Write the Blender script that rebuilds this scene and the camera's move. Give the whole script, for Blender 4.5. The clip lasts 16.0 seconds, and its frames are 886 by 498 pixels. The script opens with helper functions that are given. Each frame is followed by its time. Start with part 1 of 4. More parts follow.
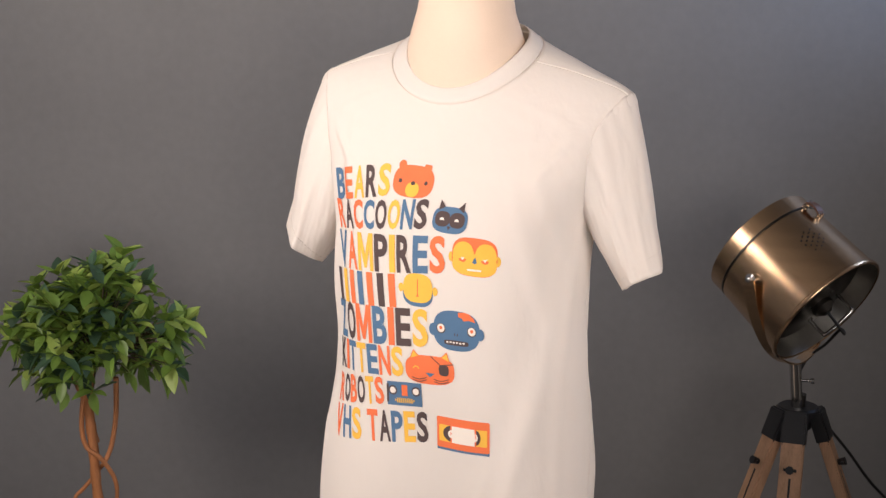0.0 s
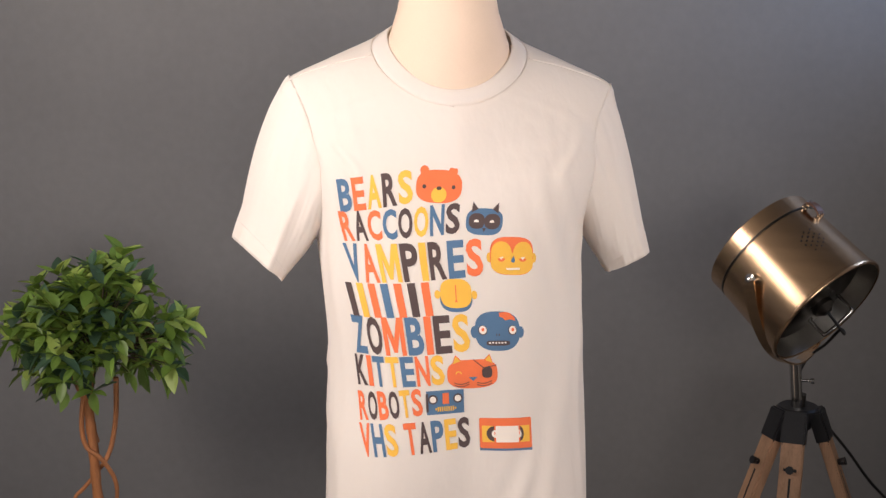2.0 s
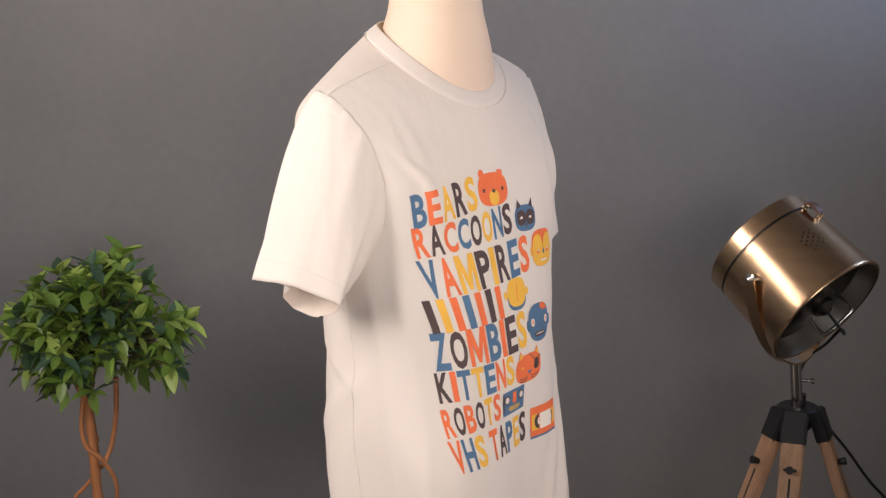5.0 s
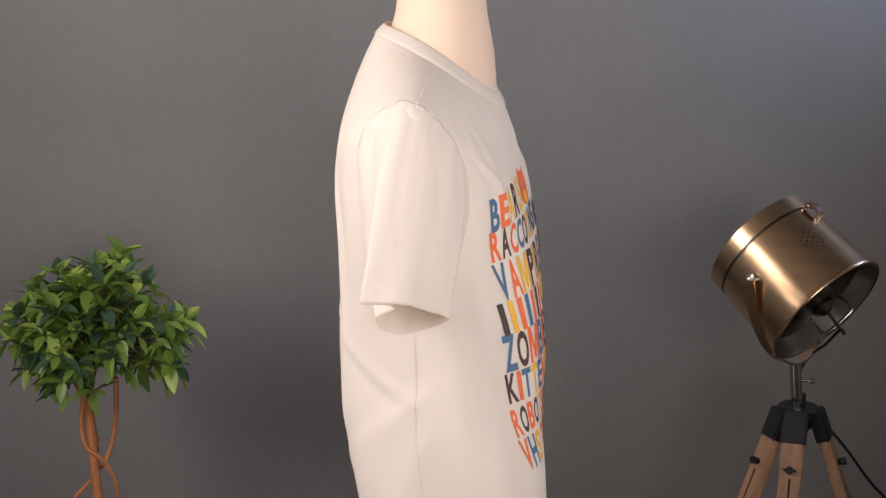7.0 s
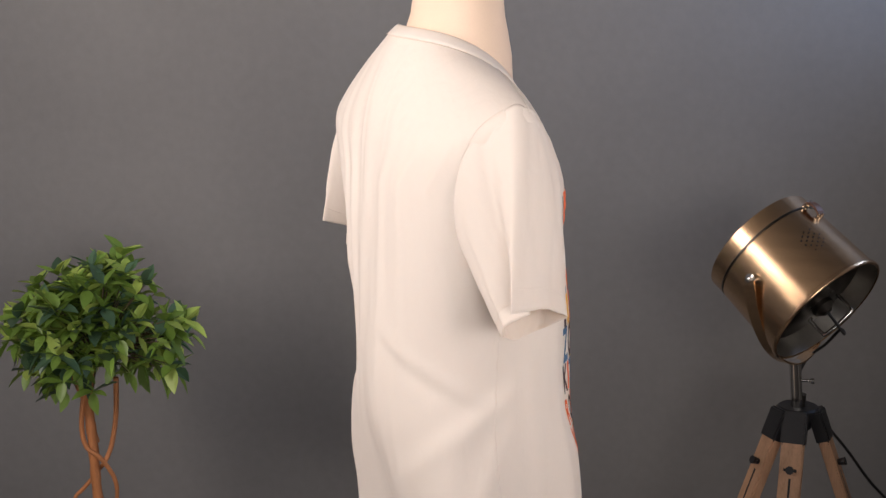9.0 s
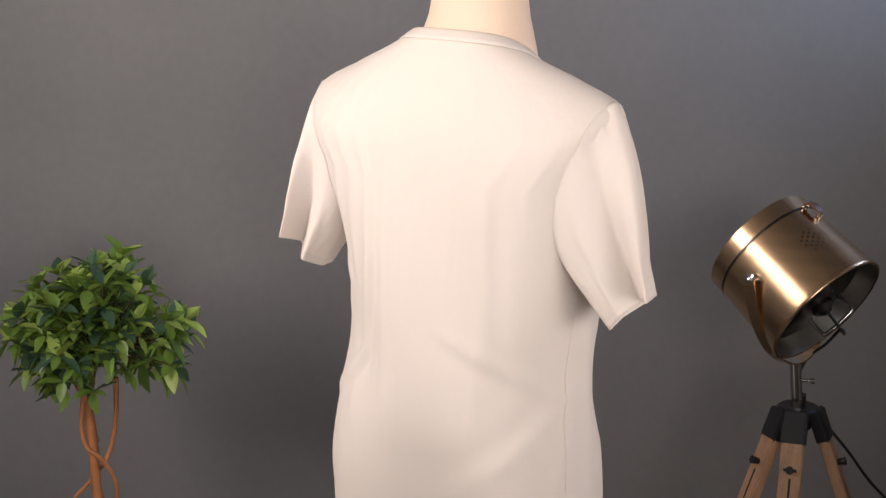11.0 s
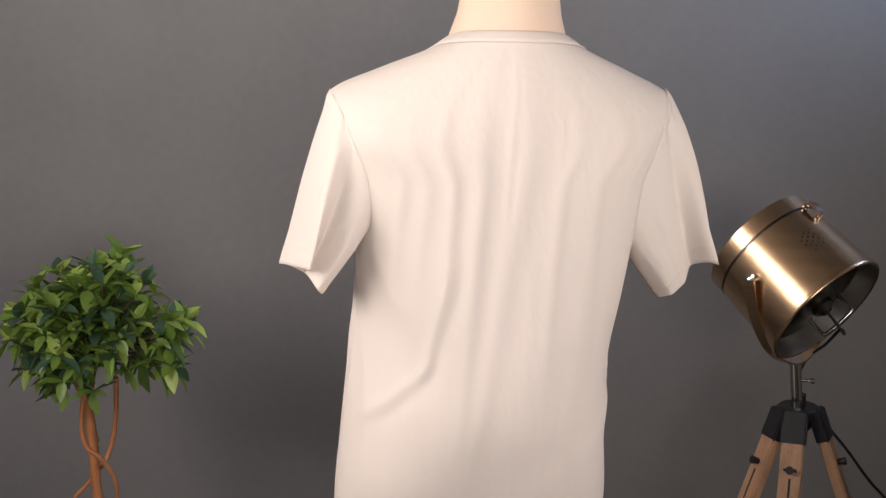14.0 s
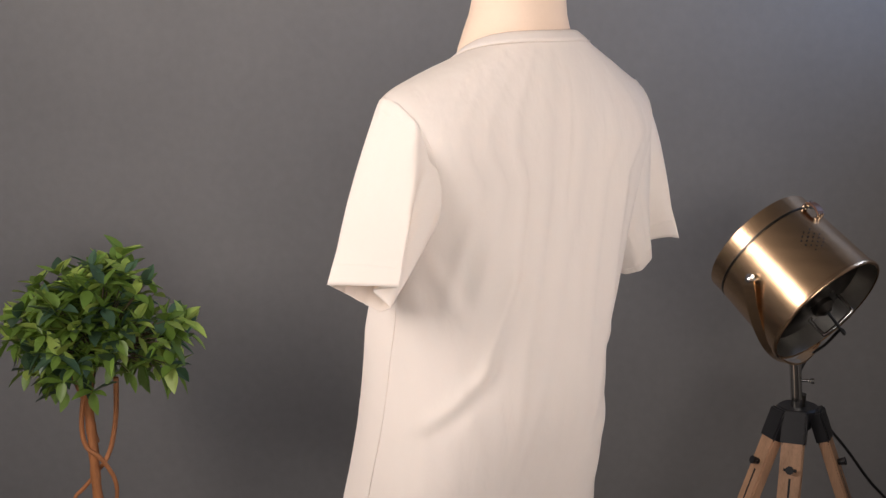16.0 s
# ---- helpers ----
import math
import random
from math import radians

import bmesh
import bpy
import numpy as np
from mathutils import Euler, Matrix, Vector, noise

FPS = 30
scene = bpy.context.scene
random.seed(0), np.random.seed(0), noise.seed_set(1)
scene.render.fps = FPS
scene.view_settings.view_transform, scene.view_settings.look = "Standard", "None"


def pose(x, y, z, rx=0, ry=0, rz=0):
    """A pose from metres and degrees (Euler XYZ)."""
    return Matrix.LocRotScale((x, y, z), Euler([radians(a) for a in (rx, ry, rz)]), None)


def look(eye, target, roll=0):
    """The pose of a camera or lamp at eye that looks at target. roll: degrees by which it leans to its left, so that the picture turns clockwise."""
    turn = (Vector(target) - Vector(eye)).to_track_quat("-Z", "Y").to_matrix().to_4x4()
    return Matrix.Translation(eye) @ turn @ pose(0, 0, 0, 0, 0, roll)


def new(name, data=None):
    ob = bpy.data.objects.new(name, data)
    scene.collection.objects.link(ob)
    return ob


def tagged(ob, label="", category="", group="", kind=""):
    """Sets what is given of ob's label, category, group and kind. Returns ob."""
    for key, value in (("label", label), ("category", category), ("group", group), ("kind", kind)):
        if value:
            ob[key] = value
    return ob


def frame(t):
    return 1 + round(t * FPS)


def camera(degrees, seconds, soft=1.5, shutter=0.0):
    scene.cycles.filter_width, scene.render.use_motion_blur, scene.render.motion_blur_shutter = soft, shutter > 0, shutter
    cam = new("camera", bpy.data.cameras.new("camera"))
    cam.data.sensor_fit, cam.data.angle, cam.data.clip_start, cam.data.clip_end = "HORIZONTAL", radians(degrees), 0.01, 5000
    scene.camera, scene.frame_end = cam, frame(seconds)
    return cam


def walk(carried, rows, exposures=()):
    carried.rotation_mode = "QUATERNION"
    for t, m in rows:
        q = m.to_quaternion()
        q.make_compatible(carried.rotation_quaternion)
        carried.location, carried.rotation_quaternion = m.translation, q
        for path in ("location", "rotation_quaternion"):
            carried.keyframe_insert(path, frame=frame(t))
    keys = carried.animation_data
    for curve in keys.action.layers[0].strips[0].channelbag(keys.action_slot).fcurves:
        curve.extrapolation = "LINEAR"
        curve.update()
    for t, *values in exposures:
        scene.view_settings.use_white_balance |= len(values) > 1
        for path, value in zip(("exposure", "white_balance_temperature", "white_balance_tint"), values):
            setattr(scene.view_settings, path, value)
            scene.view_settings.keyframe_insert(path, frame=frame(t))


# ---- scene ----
from mathutils.bvhtree import BVHTree
from mathutils.geometry import tessellate_polygon

TURN_RATE, TURN_START, SIDE = 15.234, -24.86, 0.0405   # degrees a second, degrees at the start, the turntable's axis
EYE = Vector((0.0, -2.2, 1.62))
PITCH, LEAN = 12.03, 1.684

cam = camera(33.56, 16.0, soft=1.4)
walk(cam, [(0.0, pose(0, -2.2, 1.62, 90 - PITCH)), (16.0, pose(0, -2.2, 1.62, 90 - PITCH))],
     exposures=[(0.0, 0.0), (16.0, 0.0)])

# ---- light ----
world = bpy.data.worlds.new("world")
scene.world = world
world.use_nodes = True
sky = world.node_tree.nodes.new("ShaderNodeTexSky")
sky.sky_type, sky.sun_disc = "NISHITA", False
sky.sun_elevation, sky.sun_rotation = radians(40), radians(-70)
back = world.node_tree.nodes["Background"]
back.inputs["Strength"].default_value = 0.08
world.node_tree.links.new(sky.outputs["Color"], back.inputs["Color"])


def area_light(name, place, target, sx, sy, power, color, spread):
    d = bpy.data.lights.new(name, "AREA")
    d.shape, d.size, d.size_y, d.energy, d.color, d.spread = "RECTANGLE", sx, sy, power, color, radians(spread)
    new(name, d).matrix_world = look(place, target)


# west and east stand in for window daylight; south and southeast are added fills
area_light("window_light_west", (-1.56, -0.90, 1.88), (0, 0.16, 1.20), 0.9, 1.1, 27, (1.0, 0.88, 0.81), 140)
# added light behind the camera, aimed to brighten the upper left wall
area_light("fill_light_south", (0.40, -4.36, 1.95), (-0.85, 1.4, 2.6), 2.4, 1.1, 22, (1.0, 0.90, 0.85), 58)
area_light("window_light_east", (1.71, 1.05, 1.85), (0, 1.2, 1.75), 0.6, 0.6, 7.5, (0.42, 0.60, 1.0), 100)
# added fill for the shirt's right side, from no known source
area_light("fill_light_southeast", (1.71, -1.5, 1.20), (0.2, -0.25, 1.0), 1.1, 1.1, 4.9, (1.0, 0.88, 0.82), 70)


# ---- materials ----
def material(name, color, rough=0.6, metal=0.0, vary=0.12, scale=6.0, fine=90.0, bump=0.1, bump_scale=120.0, stretch=(1, 1, 1),
             through_light=None, sheen=0.0, rand=0.0, depth=0.002, aniso=0.0, crease=0.0):
    m = bpy.data.materials.new(name)
    m.use_nodes = True
    nt = m.node_tree
    n, l = nt.nodes, nt.links
    b = n["Principled BSDF"]
    co = n.new("ShaderNodeTexCoord")
    mp = n.new("ShaderNodeMapping")
    mp.inputs["Scale"].default_value = stretch
    l.new(co.outputs["Object"], mp.inputs["Vector"])
    big, small = n.new("ShaderNodeTexNoise"), n.new("ShaderNodeTexNoise")
    big.inputs["Scale"].default_value, small.inputs["Scale"].default_value = scale, fine
    big.inputs["Detail"].default_value, small.inputs["Detail"].default_value = 4, 3
    l.new(mp.outputs[0], big.inputs["Vector"])
    l.new(mp.outputs[0], small.inputs["Vector"])
    mix = n.new("ShaderNodeMath")
    mix.operation = "MULTIPLY_ADD"
    l.new(small.outputs["Fac"], mix.inputs[0])
    mix.inputs[1].default_value = 0.5
    l.new(big.outputs["Fac"], mix.inputs[2])
    ramp = n.new("ShaderNodeMapRange")
    ramp.inputs["From Min"].default_value, ramp.inputs["From Max"].default_value = 0.4, 1.1
    ramp.inputs["To Min"].default_value, ramp.inputs["To Max"].default_value = 1 - vary, 1 + vary
    l.new(mix.outputs[0], ramp.inputs["Value"])
    value = ramp.outputs[0]
    if rand:
        info = n.new("ShaderNodeNewGeometry")
        r2 = n.new("ShaderNodeMapRange")
        r2.inputs["To Min"].default_value, r2.inputs["To Max"].default_value = 1 - rand, 1 + rand
        l.new(info.outputs["Random Per Island"], r2.inputs["Value"])
        mul = n.new("ShaderNodeMath")
        mul.operation = "MULTIPLY"
        l.new(value, mul.inputs[0])
        l.new(r2.outputs[0], mul.inputs[1])
        value = mul.outputs[0]
    tint = n.new("ShaderNodeVectorMath")
    tint.operation = "SCALE"
    tint.inputs[0].default_value = color
    l.new(value, tint.inputs["Scale"])
    l.new(tint.outputs[0], b.inputs["Base Color"])
    b.inputs["Roughness"].default_value, b.inputs["Metallic"].default_value = rough, metal
    b.inputs["Sheen Weight"].default_value = sheen
    b.inputs["Anisotropic"].default_value = aniso
    if bump:
        bt = n.new("ShaderNodeTexNoise")
        bt.inputs["Scale"].default_value, bt.inputs["Detail"].default_value = bump_scale, 4
        l.new(mp.outputs[0], bt.inputs["Vector"])
        bn = n.new("ShaderNodeBump")
        bn.inputs["Strength"].default_value, bn.inputs["Distance"].default_value = bump, depth
        l.new(bt.outputs["Fac"], bn.inputs["Height"])
        l.new(bn.outputs[0], b.inputs["Normal"])
        if crease:                      # broad soft creases under the fine weave
            m2 = n.new("ShaderNodeMapping")
            m2.inputs["Scale"].default_value = (1, 1, 0.45)
            l.new(co.outputs["Object"], m2.inputs["Vector"])
            ct = n.new("ShaderNodeTexNoise")
            ct.inputs["Scale"].default_value, ct.inputs["Detail"].default_value = 26, 3
            ct.inputs["Distortion"].default_value = 0.25
            l.new(m2.outputs[0], ct.inputs["Vector"])
            cb = n.new("ShaderNodeBump")
            cb.inputs["Strength"].default_value, cb.inputs["Distance"].default_value = 1.0, crease
            l.new(ct.outputs["Fac"], cb.inputs["Height"])
            l.new(cb.outputs[0], bn.inputs["Normal"])
    if through_light:
        tr = n.new("ShaderNodeBsdfTranslucent")
        tr.inputs["Color"].default_value = (*through_light[:3], 1)
        ms = n.new("ShaderNodeMixShader")
        ms.inputs[0].default_value = through_light[3]
        l.new(b.outputs[0], ms.inputs[1])
        l.new(tr.outputs[0], ms.inputs[2])
        l.new(ms.outputs[0], n["Material Output"].inputs["Surface"])
    return m


WALL = material("grey_wall_paint", (0.176, 0.172, 0.171), 0.75, vary=0.13, scale=2.2, fine=40, bump=0.15, bump_scale=60)
PLASTER = material("grey_plaster", (0.30, 0.29, 0.28), 0.8, vary=0.05, scale=2)
FLOOR = material("grey_floor", (0.07, 0.066, 0.063), 0.5, vary=0.15, scale=3)
FRAME = material("window_paint", (0.75, 0.74, 0.72), 0.4, vary=0.04)
COTTON = material("cream_cotton", (0.875, 0.834, 0.794), 0.9, vary=0.02, scale=5, fine=400, bump=0.12, bump_scale=900,
                  through_light=(0.93, 0.70, 0.40, 0.28), sheen=0.15, depth=0.0006, crease=0.0026)
LINEN = material("beige_linen", (0.72, 0.56, 0.44), 0.85, vary=0.06, scale=12, fine=500, bump=0.25, bump_scale=700, depth=0.0006)
INK = {
    "o": material("orange_ink", (0.80, 0.165, 0.055), 0.8, vary=0.08, scale=30, fine=600, bump=0.1, bump_scale=900),
    "y": material("yellow_ink", (0.83, 0.46, 0.06), 0.8, vary=0.08, scale=30, fine=600, bump=0.1, bump_scale=900),
    "b": material("blue_ink", (0.075, 0.155, 0.27), 0.8, vary=0.1, scale=30, fine=600, bump=0.1, bump_scale=900),
    "k": material("brown_black_ink", (0.075, 0.048, 0.046), 0.8, vary=0.12, scale=30, fine=600, bump=0.1, bump_scale=900),
    "w": material("pale_ink", (0.82, 0.74, 0.66), 0.85, vary=0.03, scale=30, fine=600, bump=0.1, bump_scale=900),
}
BRASS = material("brushed_bronze", (0.68, 0.46, 0.28), 0.25, 1.0, vary=0.12, scale=5, fine=120, bump=0.12, bump_scale=40, stretch=(1, 1, 14), depth=0.0006)
STEEL = material("polished_steel", (0.62, 0.6, 0.57), 0.16, 1.0, vary=0.08, scale=8, bump=0.03)
DARKSTEEL = material("dark_steel", (0.12, 0.11, 0.1), 0.32, 1.0, vary=0.15, scale=14)
GREYSTEEL = material("grey_steel", (0.26, 0.25, 0.23), 0.35, 1.0, vary=0.15, scale=10)
BLACK = material("black_paint", (0.014, 0.014, 0.016), 0.4, vary=0.2, scale=20)
RUBBER = material("black_rubber", (0.012, 0.012, 0.012), 0.6, vary=0.1)
LEATHER = material("brown_leather", (0.13, 0.05, 0.02), 0.5, vary=0.25, scale=40)
TWIG = material("dark_twig", (0.07, 0.05, 0.025), 0.7, vary=0.3, scale=30)
OAK = material("worn_wood", (0.42, 0.245, 0.145), 0.6, vary=0.3, scale=9, fine=60, bump=0.3, bump_scale=60, stretch=(6, 6, 0.6))
BARK = material("orange_bark", (0.37, 0.145, 0.052), 0.7, vary=0.35, scale=14, fine=90, bump=0.5, bump_scale=70, stretch=(3, 3, 0.8), depth=0.004)
LEAF = material("green_leaf", (0.160, 0.265, 0.048), 0.42, vary=0.3, scale=7, fine=60, bump=0.2, bump_scale=90,
                through_light=(0.22, 0.32, 0.03, 0.22), rand=0.5)
LEAF_BLUE = material("dark_leaf", (0.060, 0.115, 0.068), 0.36, vary=0.3, scale=7, fine=60, bump=0.2, bump_scale=90,
                     through_light=(0.08, 0.16, 0.03, 0.15), rand=0.5)
LEAF_LIGHT = material("young_leaf", (0.350, 0.465, 0.105), 0.45, vary=0.25, scale=7, fine=60, bump=0.2, bump_scale=90,
                      through_light=(0.35, 0.42, 0.05, 0.25), rand=0.4)
CLAY = material("pot_clay", (0.2, 0.17, 0.15), 0.7, vary=0.15)
SOIL = material("dark_soil", (0.03, 0.022, 0.016), 0.9, vary=0.3, scale=40, bump=0.6, bump_scale=80)


# ---- mesh helpers ----
def part(name, bm, mats, parent=None, label="", smooth=True):
    me = bpy.data.meshes.new(name)
    bmesh.ops.recalc_face_normals(bm, faces=bm.faces) if smooth != "keep" else None
    bm.to_mesh(me)
    bm.free()
    for m in (mats if isinstance(mats, (list, tuple)) else [mats]):
        me.materials.append(m)
    if smooth:
        for p in me.polygons:
            p.use_smooth = True
        if mats is not COTTON:
            me.set_sharp_from_angle(angle=radians(38))
    ob = new(name, me)
    if parent:
        ob.parent = parent
    if label:
        tagged(ob, label)
    return ob


def box(x0, y0, z0, x1, y1, z1, bevel=0.0, bm=None):
    bm = bm or bmesh.new()
    v = [bm.verts.new((x, y, z)) for x in (x0, x1) for y in (y0, y1) for z in (z0, z1)]
    fs = [bm.faces.new([v[i] for i in q]) for q in ((0, 1, 3, 2), (4, 6, 7, 5), (0, 4, 5, 1), (2, 3, 7, 6), (0, 2, 6, 4), (1, 5, 7, 3))]
    if bevel:
        bmesh.ops.bevel(bm, geom=list({e for f in fs for e in f.edges}), offset=bevel, segments=2, affect="EDGES")
    return bm


def rings(bm, loops, closed=True, cap0=False, cap1=False):
    rows = [[bm.verts.new(p) for p in loop] for loop in loops]
    n = len(rows[0])
    for a, b in zip(rows, rows[1:]):
        for i in range(n if closed else n - 1):
            j = (i + 1) % n
            bm.faces.new((a[i], a[j], b[j], b[i]))
    if cap0:
        bm.faces.new(rows[0][::-1])
    if cap1:
        bm.faces.new(rows[-1])
    return rows


def basis(d):
    d = Vector(d).normalized()
    s = d.cross(Vector((0, 0, 1)) if abs(d.z) < 0.95 else Vector((1, 0, 0))).normalized()
    return d, s, s.cross(d)


def tube(pts, r, n=12, bm=None, caps=True):
    """A round rod along pts; r is one radius or one for each point."""
    bm = bm or bmesh.new()
    pts = [Vector(p) for p in pts]
    loops = []
    side = None
    for i, p in enumerate(pts):
        d = (pts[min(i + 1, len(pts) - 1)] - pts[max(i - 1, 0)]).normalized()
        if side is None:
            _, side, _ = basis(d)
        side = (side - d * side.dot(d)).normalized()
        up = d.cross(side)
        rr = r[i] if isinstance(r, (list, tuple)) else r
        loops.append([p + (side * math.cos(2 * math.pi * k / n) + up * math.sin(2 * math.pi * k / n)) * rr for k in range(n)])
    rings(bm, loops, True, caps, caps)
    return bm


def lathe(profile, axis_at, axis, n=64, bm=None):
    """Turns a profile of (along, radius) round an axis."""
    bm = bm or bmesh.new()
    d, s, u = basis(axis)
    o = Vector(axis_at)
    rings(bm, [[o + d * t + (s * math.cos(2 * math.pi * k / n) + u * math.sin(2 * math.pi * k / n)) * max(r, 1e-5) for k in range(n)] for t, r in profile])
    return bm


def curve_points(pts, steps=10):
    """A smooth curve through pts."""
    pts = [Vector(p) for p in pts]
    out = []
    for i in range(len(pts) - 1):
        a, b, c, d = pts[max(i - 1, 0)], pts[i], pts[i + 1], pts[min(i + 2, len(pts) - 1)]
        for k in range(steps):
            t = k / steps
            out.append(0.5 * (2 * b + (c - a) * t + (2 * a - 5 * b + 4 * c - d) * t * t + (3 * b - a - 3 * c + d) * t ** 3))
    out.append(pts[-1])
    return out


# ---- the studio ----
def wall_with_windows(name, along, fixed, lo, hi, openings, mat, thick):
    """A wall in x ('y' along) or in y ('x' along) with windows that go through it: from, to, sill, head, name."""
    bm = bmesh.new()
    spans, at = [], lo
    for w0, w1, z0, z1, _ in openings:
        spans += [(at, w0, 0, 2.7), (w0, w1, 0, z0), (w0, w1, z1, 2.7)]
        at = w1
    for a0, a1, b0, b1 in spans + [(at, hi, 0, 2.7)]:
        if along == "y":
            box(min(fixed, fixed + thick), a0, b0, max(fixed, fixed + thick), a1, b1, bm=bm)
        else:
            box(a0, min(fixed, fixed + thick), b0, a1, max(fixed, fixed + thick), b1, bm=bm)
    tagged(part(name, bm, mat, smooth=False), "unseen grey plastered studio wall, opened for an area light", "wall", kind="structure")
    m = fixed + thick * 0.75
    for w0, w1, z0, z1, window_name in openings:
        # windows are all out of view; the south and southeast ones are added
        win = tagged(new(window_name), "unseen white painted window round an area light", "window", kind="structure")
        mid = (w0 + w1) / 2
        for a0, a1, b0, b1 in ((w0, w0 + .05, z0, z1), (w1 - .05, w1, z0, z1), (w0 + .05, w1 - .05, z0, z0 + .05), (w0 + .05, w1 - .05, z1 - .05, z1), (mid - .02, mid + .02, z0 + .05, z1 - .05)):
            if along == "y":
                part("window_frame", box(m - .02, a0, b0, m + .02, a1, b1, 0.004), FRAME, win, smooth=False)
            else:
                part("window_frame", box(a0, m - .02, b0, a1, m + .02, b1, 0.004), FRAME, win, smooth=False)


tagged(part("floor", box(-1.6, -4.4, -0.1, 1.75, 1.4, 0), FLOOR, smooth=False), "plain grey studio floor", "floor", kind="structure")
tagged(part("wall_north", box(-1.75, 1.4, 0, 1.9, 1.55, 2.7), WALL, smooth=False), "matt dark grey painted backdrop wall", "wall", kind="structure")
tagged(part("ceiling", box(-1.75, -4.55, 2.7, 1.9, 1.55, 2.8), PLASTER, smooth=False), "plain grey studio ceiling", "ceiling", kind="structure")
wall_with_windows("wall_west", "y", -1.6, -4.4, 1.4, [(-1.40, -0.40, 1.35, 2.55, "window_1")], PLASTER, -0.15)
# the first opening is unseen, added for the southeast fill light
wall_with_windows("wall_east", "y", 1.75, -4.4, 1.4, [(-2.1, -0.9, 0.70, 1.90, "added_window_southeast"), (0.7, 1.37, 1.55, 2.25, "window_2")], PLASTER, 0.15)
# south opening is out of view, added to hold the fill light
wall_with_windows("wall_south", "x", -4.4, -1.75, 1.9, [(-0.85, 1.65, 1.35, 2.55, "added_window_south")], PLASTER, -0.15)

# ---- the shirt's form: origin on the turntable's axis, front towards -y ----
SECTIONS = [  # height, middle x, half width, front y, back y, squareness, then uneven hang: three waves round the body
    (0.60, -0.007, 0.211, -0.157, 0.131, 2.43, -0.0074, -0.0063, 0.0046, -0.0032, -0.0111, -0.0014),
    (0.747, -0.008, 0.209, -0.1498, 0.1455, 2.43, -0.0074, -0.0063, 0.0046, -0.0032, -0.0111, -0.0014),
    (0.823, -0.0105, 0.204, -0.1452, 0.164, 2.43, -0.0085, -0.0066, 0.0045, -0.0040, -0.0081, -0.0005),
    (0.916, -0.0165, 0.192, -0.1434, 0.185, 2.35, -0.0130, -0.0030, 0.0004, -0.0061, -0.0019, 0.0013),
    (1.008, -0.0225, 0.191, -0.1335, 0.182, 2.30, -0.0074, 0.0004, -0.0031, -0.0081, 0.0007, 0.0010),
    (1.098, -0.029, 0.198, -0.1195, 0.181, 2.45, -0.003, 0.0, -0.002, -0.004, 0.0, 0.0),
    (1.187, -0.031, 0.2065, -0.102, 0.183, 2.6, 0.0, 0.0, 0.0, 0.0, 0.0, 0.0),
    (1.274, -0.024, 0.222, -0.080, 0.184, 3.0, 0.0, 0.0, 0.0, 0.0, 0.0, 0.0),
    (1.36, -0.022, 0.240, -0.050, 0.182, 3.1, 0.0, 0.0, 0.0, 0.0, 0.0, 0.0),
]
CHEST = 1.28


def section(z):
    s = SECTIONS
    if z <= s[0][0]:
        return s[0][1:]
    for i in range(len(s) - 1):
        if z <= s[i + 1][0]:
            a, b, c, d = s[max(i - 1, 0)], s[i], s[i + 1], s[min(i + 2, len(s) - 1)]
            t = (z - b[0]) / (c[0] - b[0])
            out = []
            for k in range(1, 12):
                h = c[0] - b[0]
                m0 = (c[k] - a[k]) / max(c[0] - a[0], 1e-6) * h
                m1 = (d[k] - b[k]) / max(d[0] - b[0], 1e-6) * h
                out.append(b[k] * (2 * t ** 3 - 3 * t * t + 1) + m0 * (t ** 3 - 2 * t * t + t) + c[k] * (3 * t * t - 2 * t ** 3) + m1 * (t ** 3 - t * t))
            return out
    return s[-1][1:]


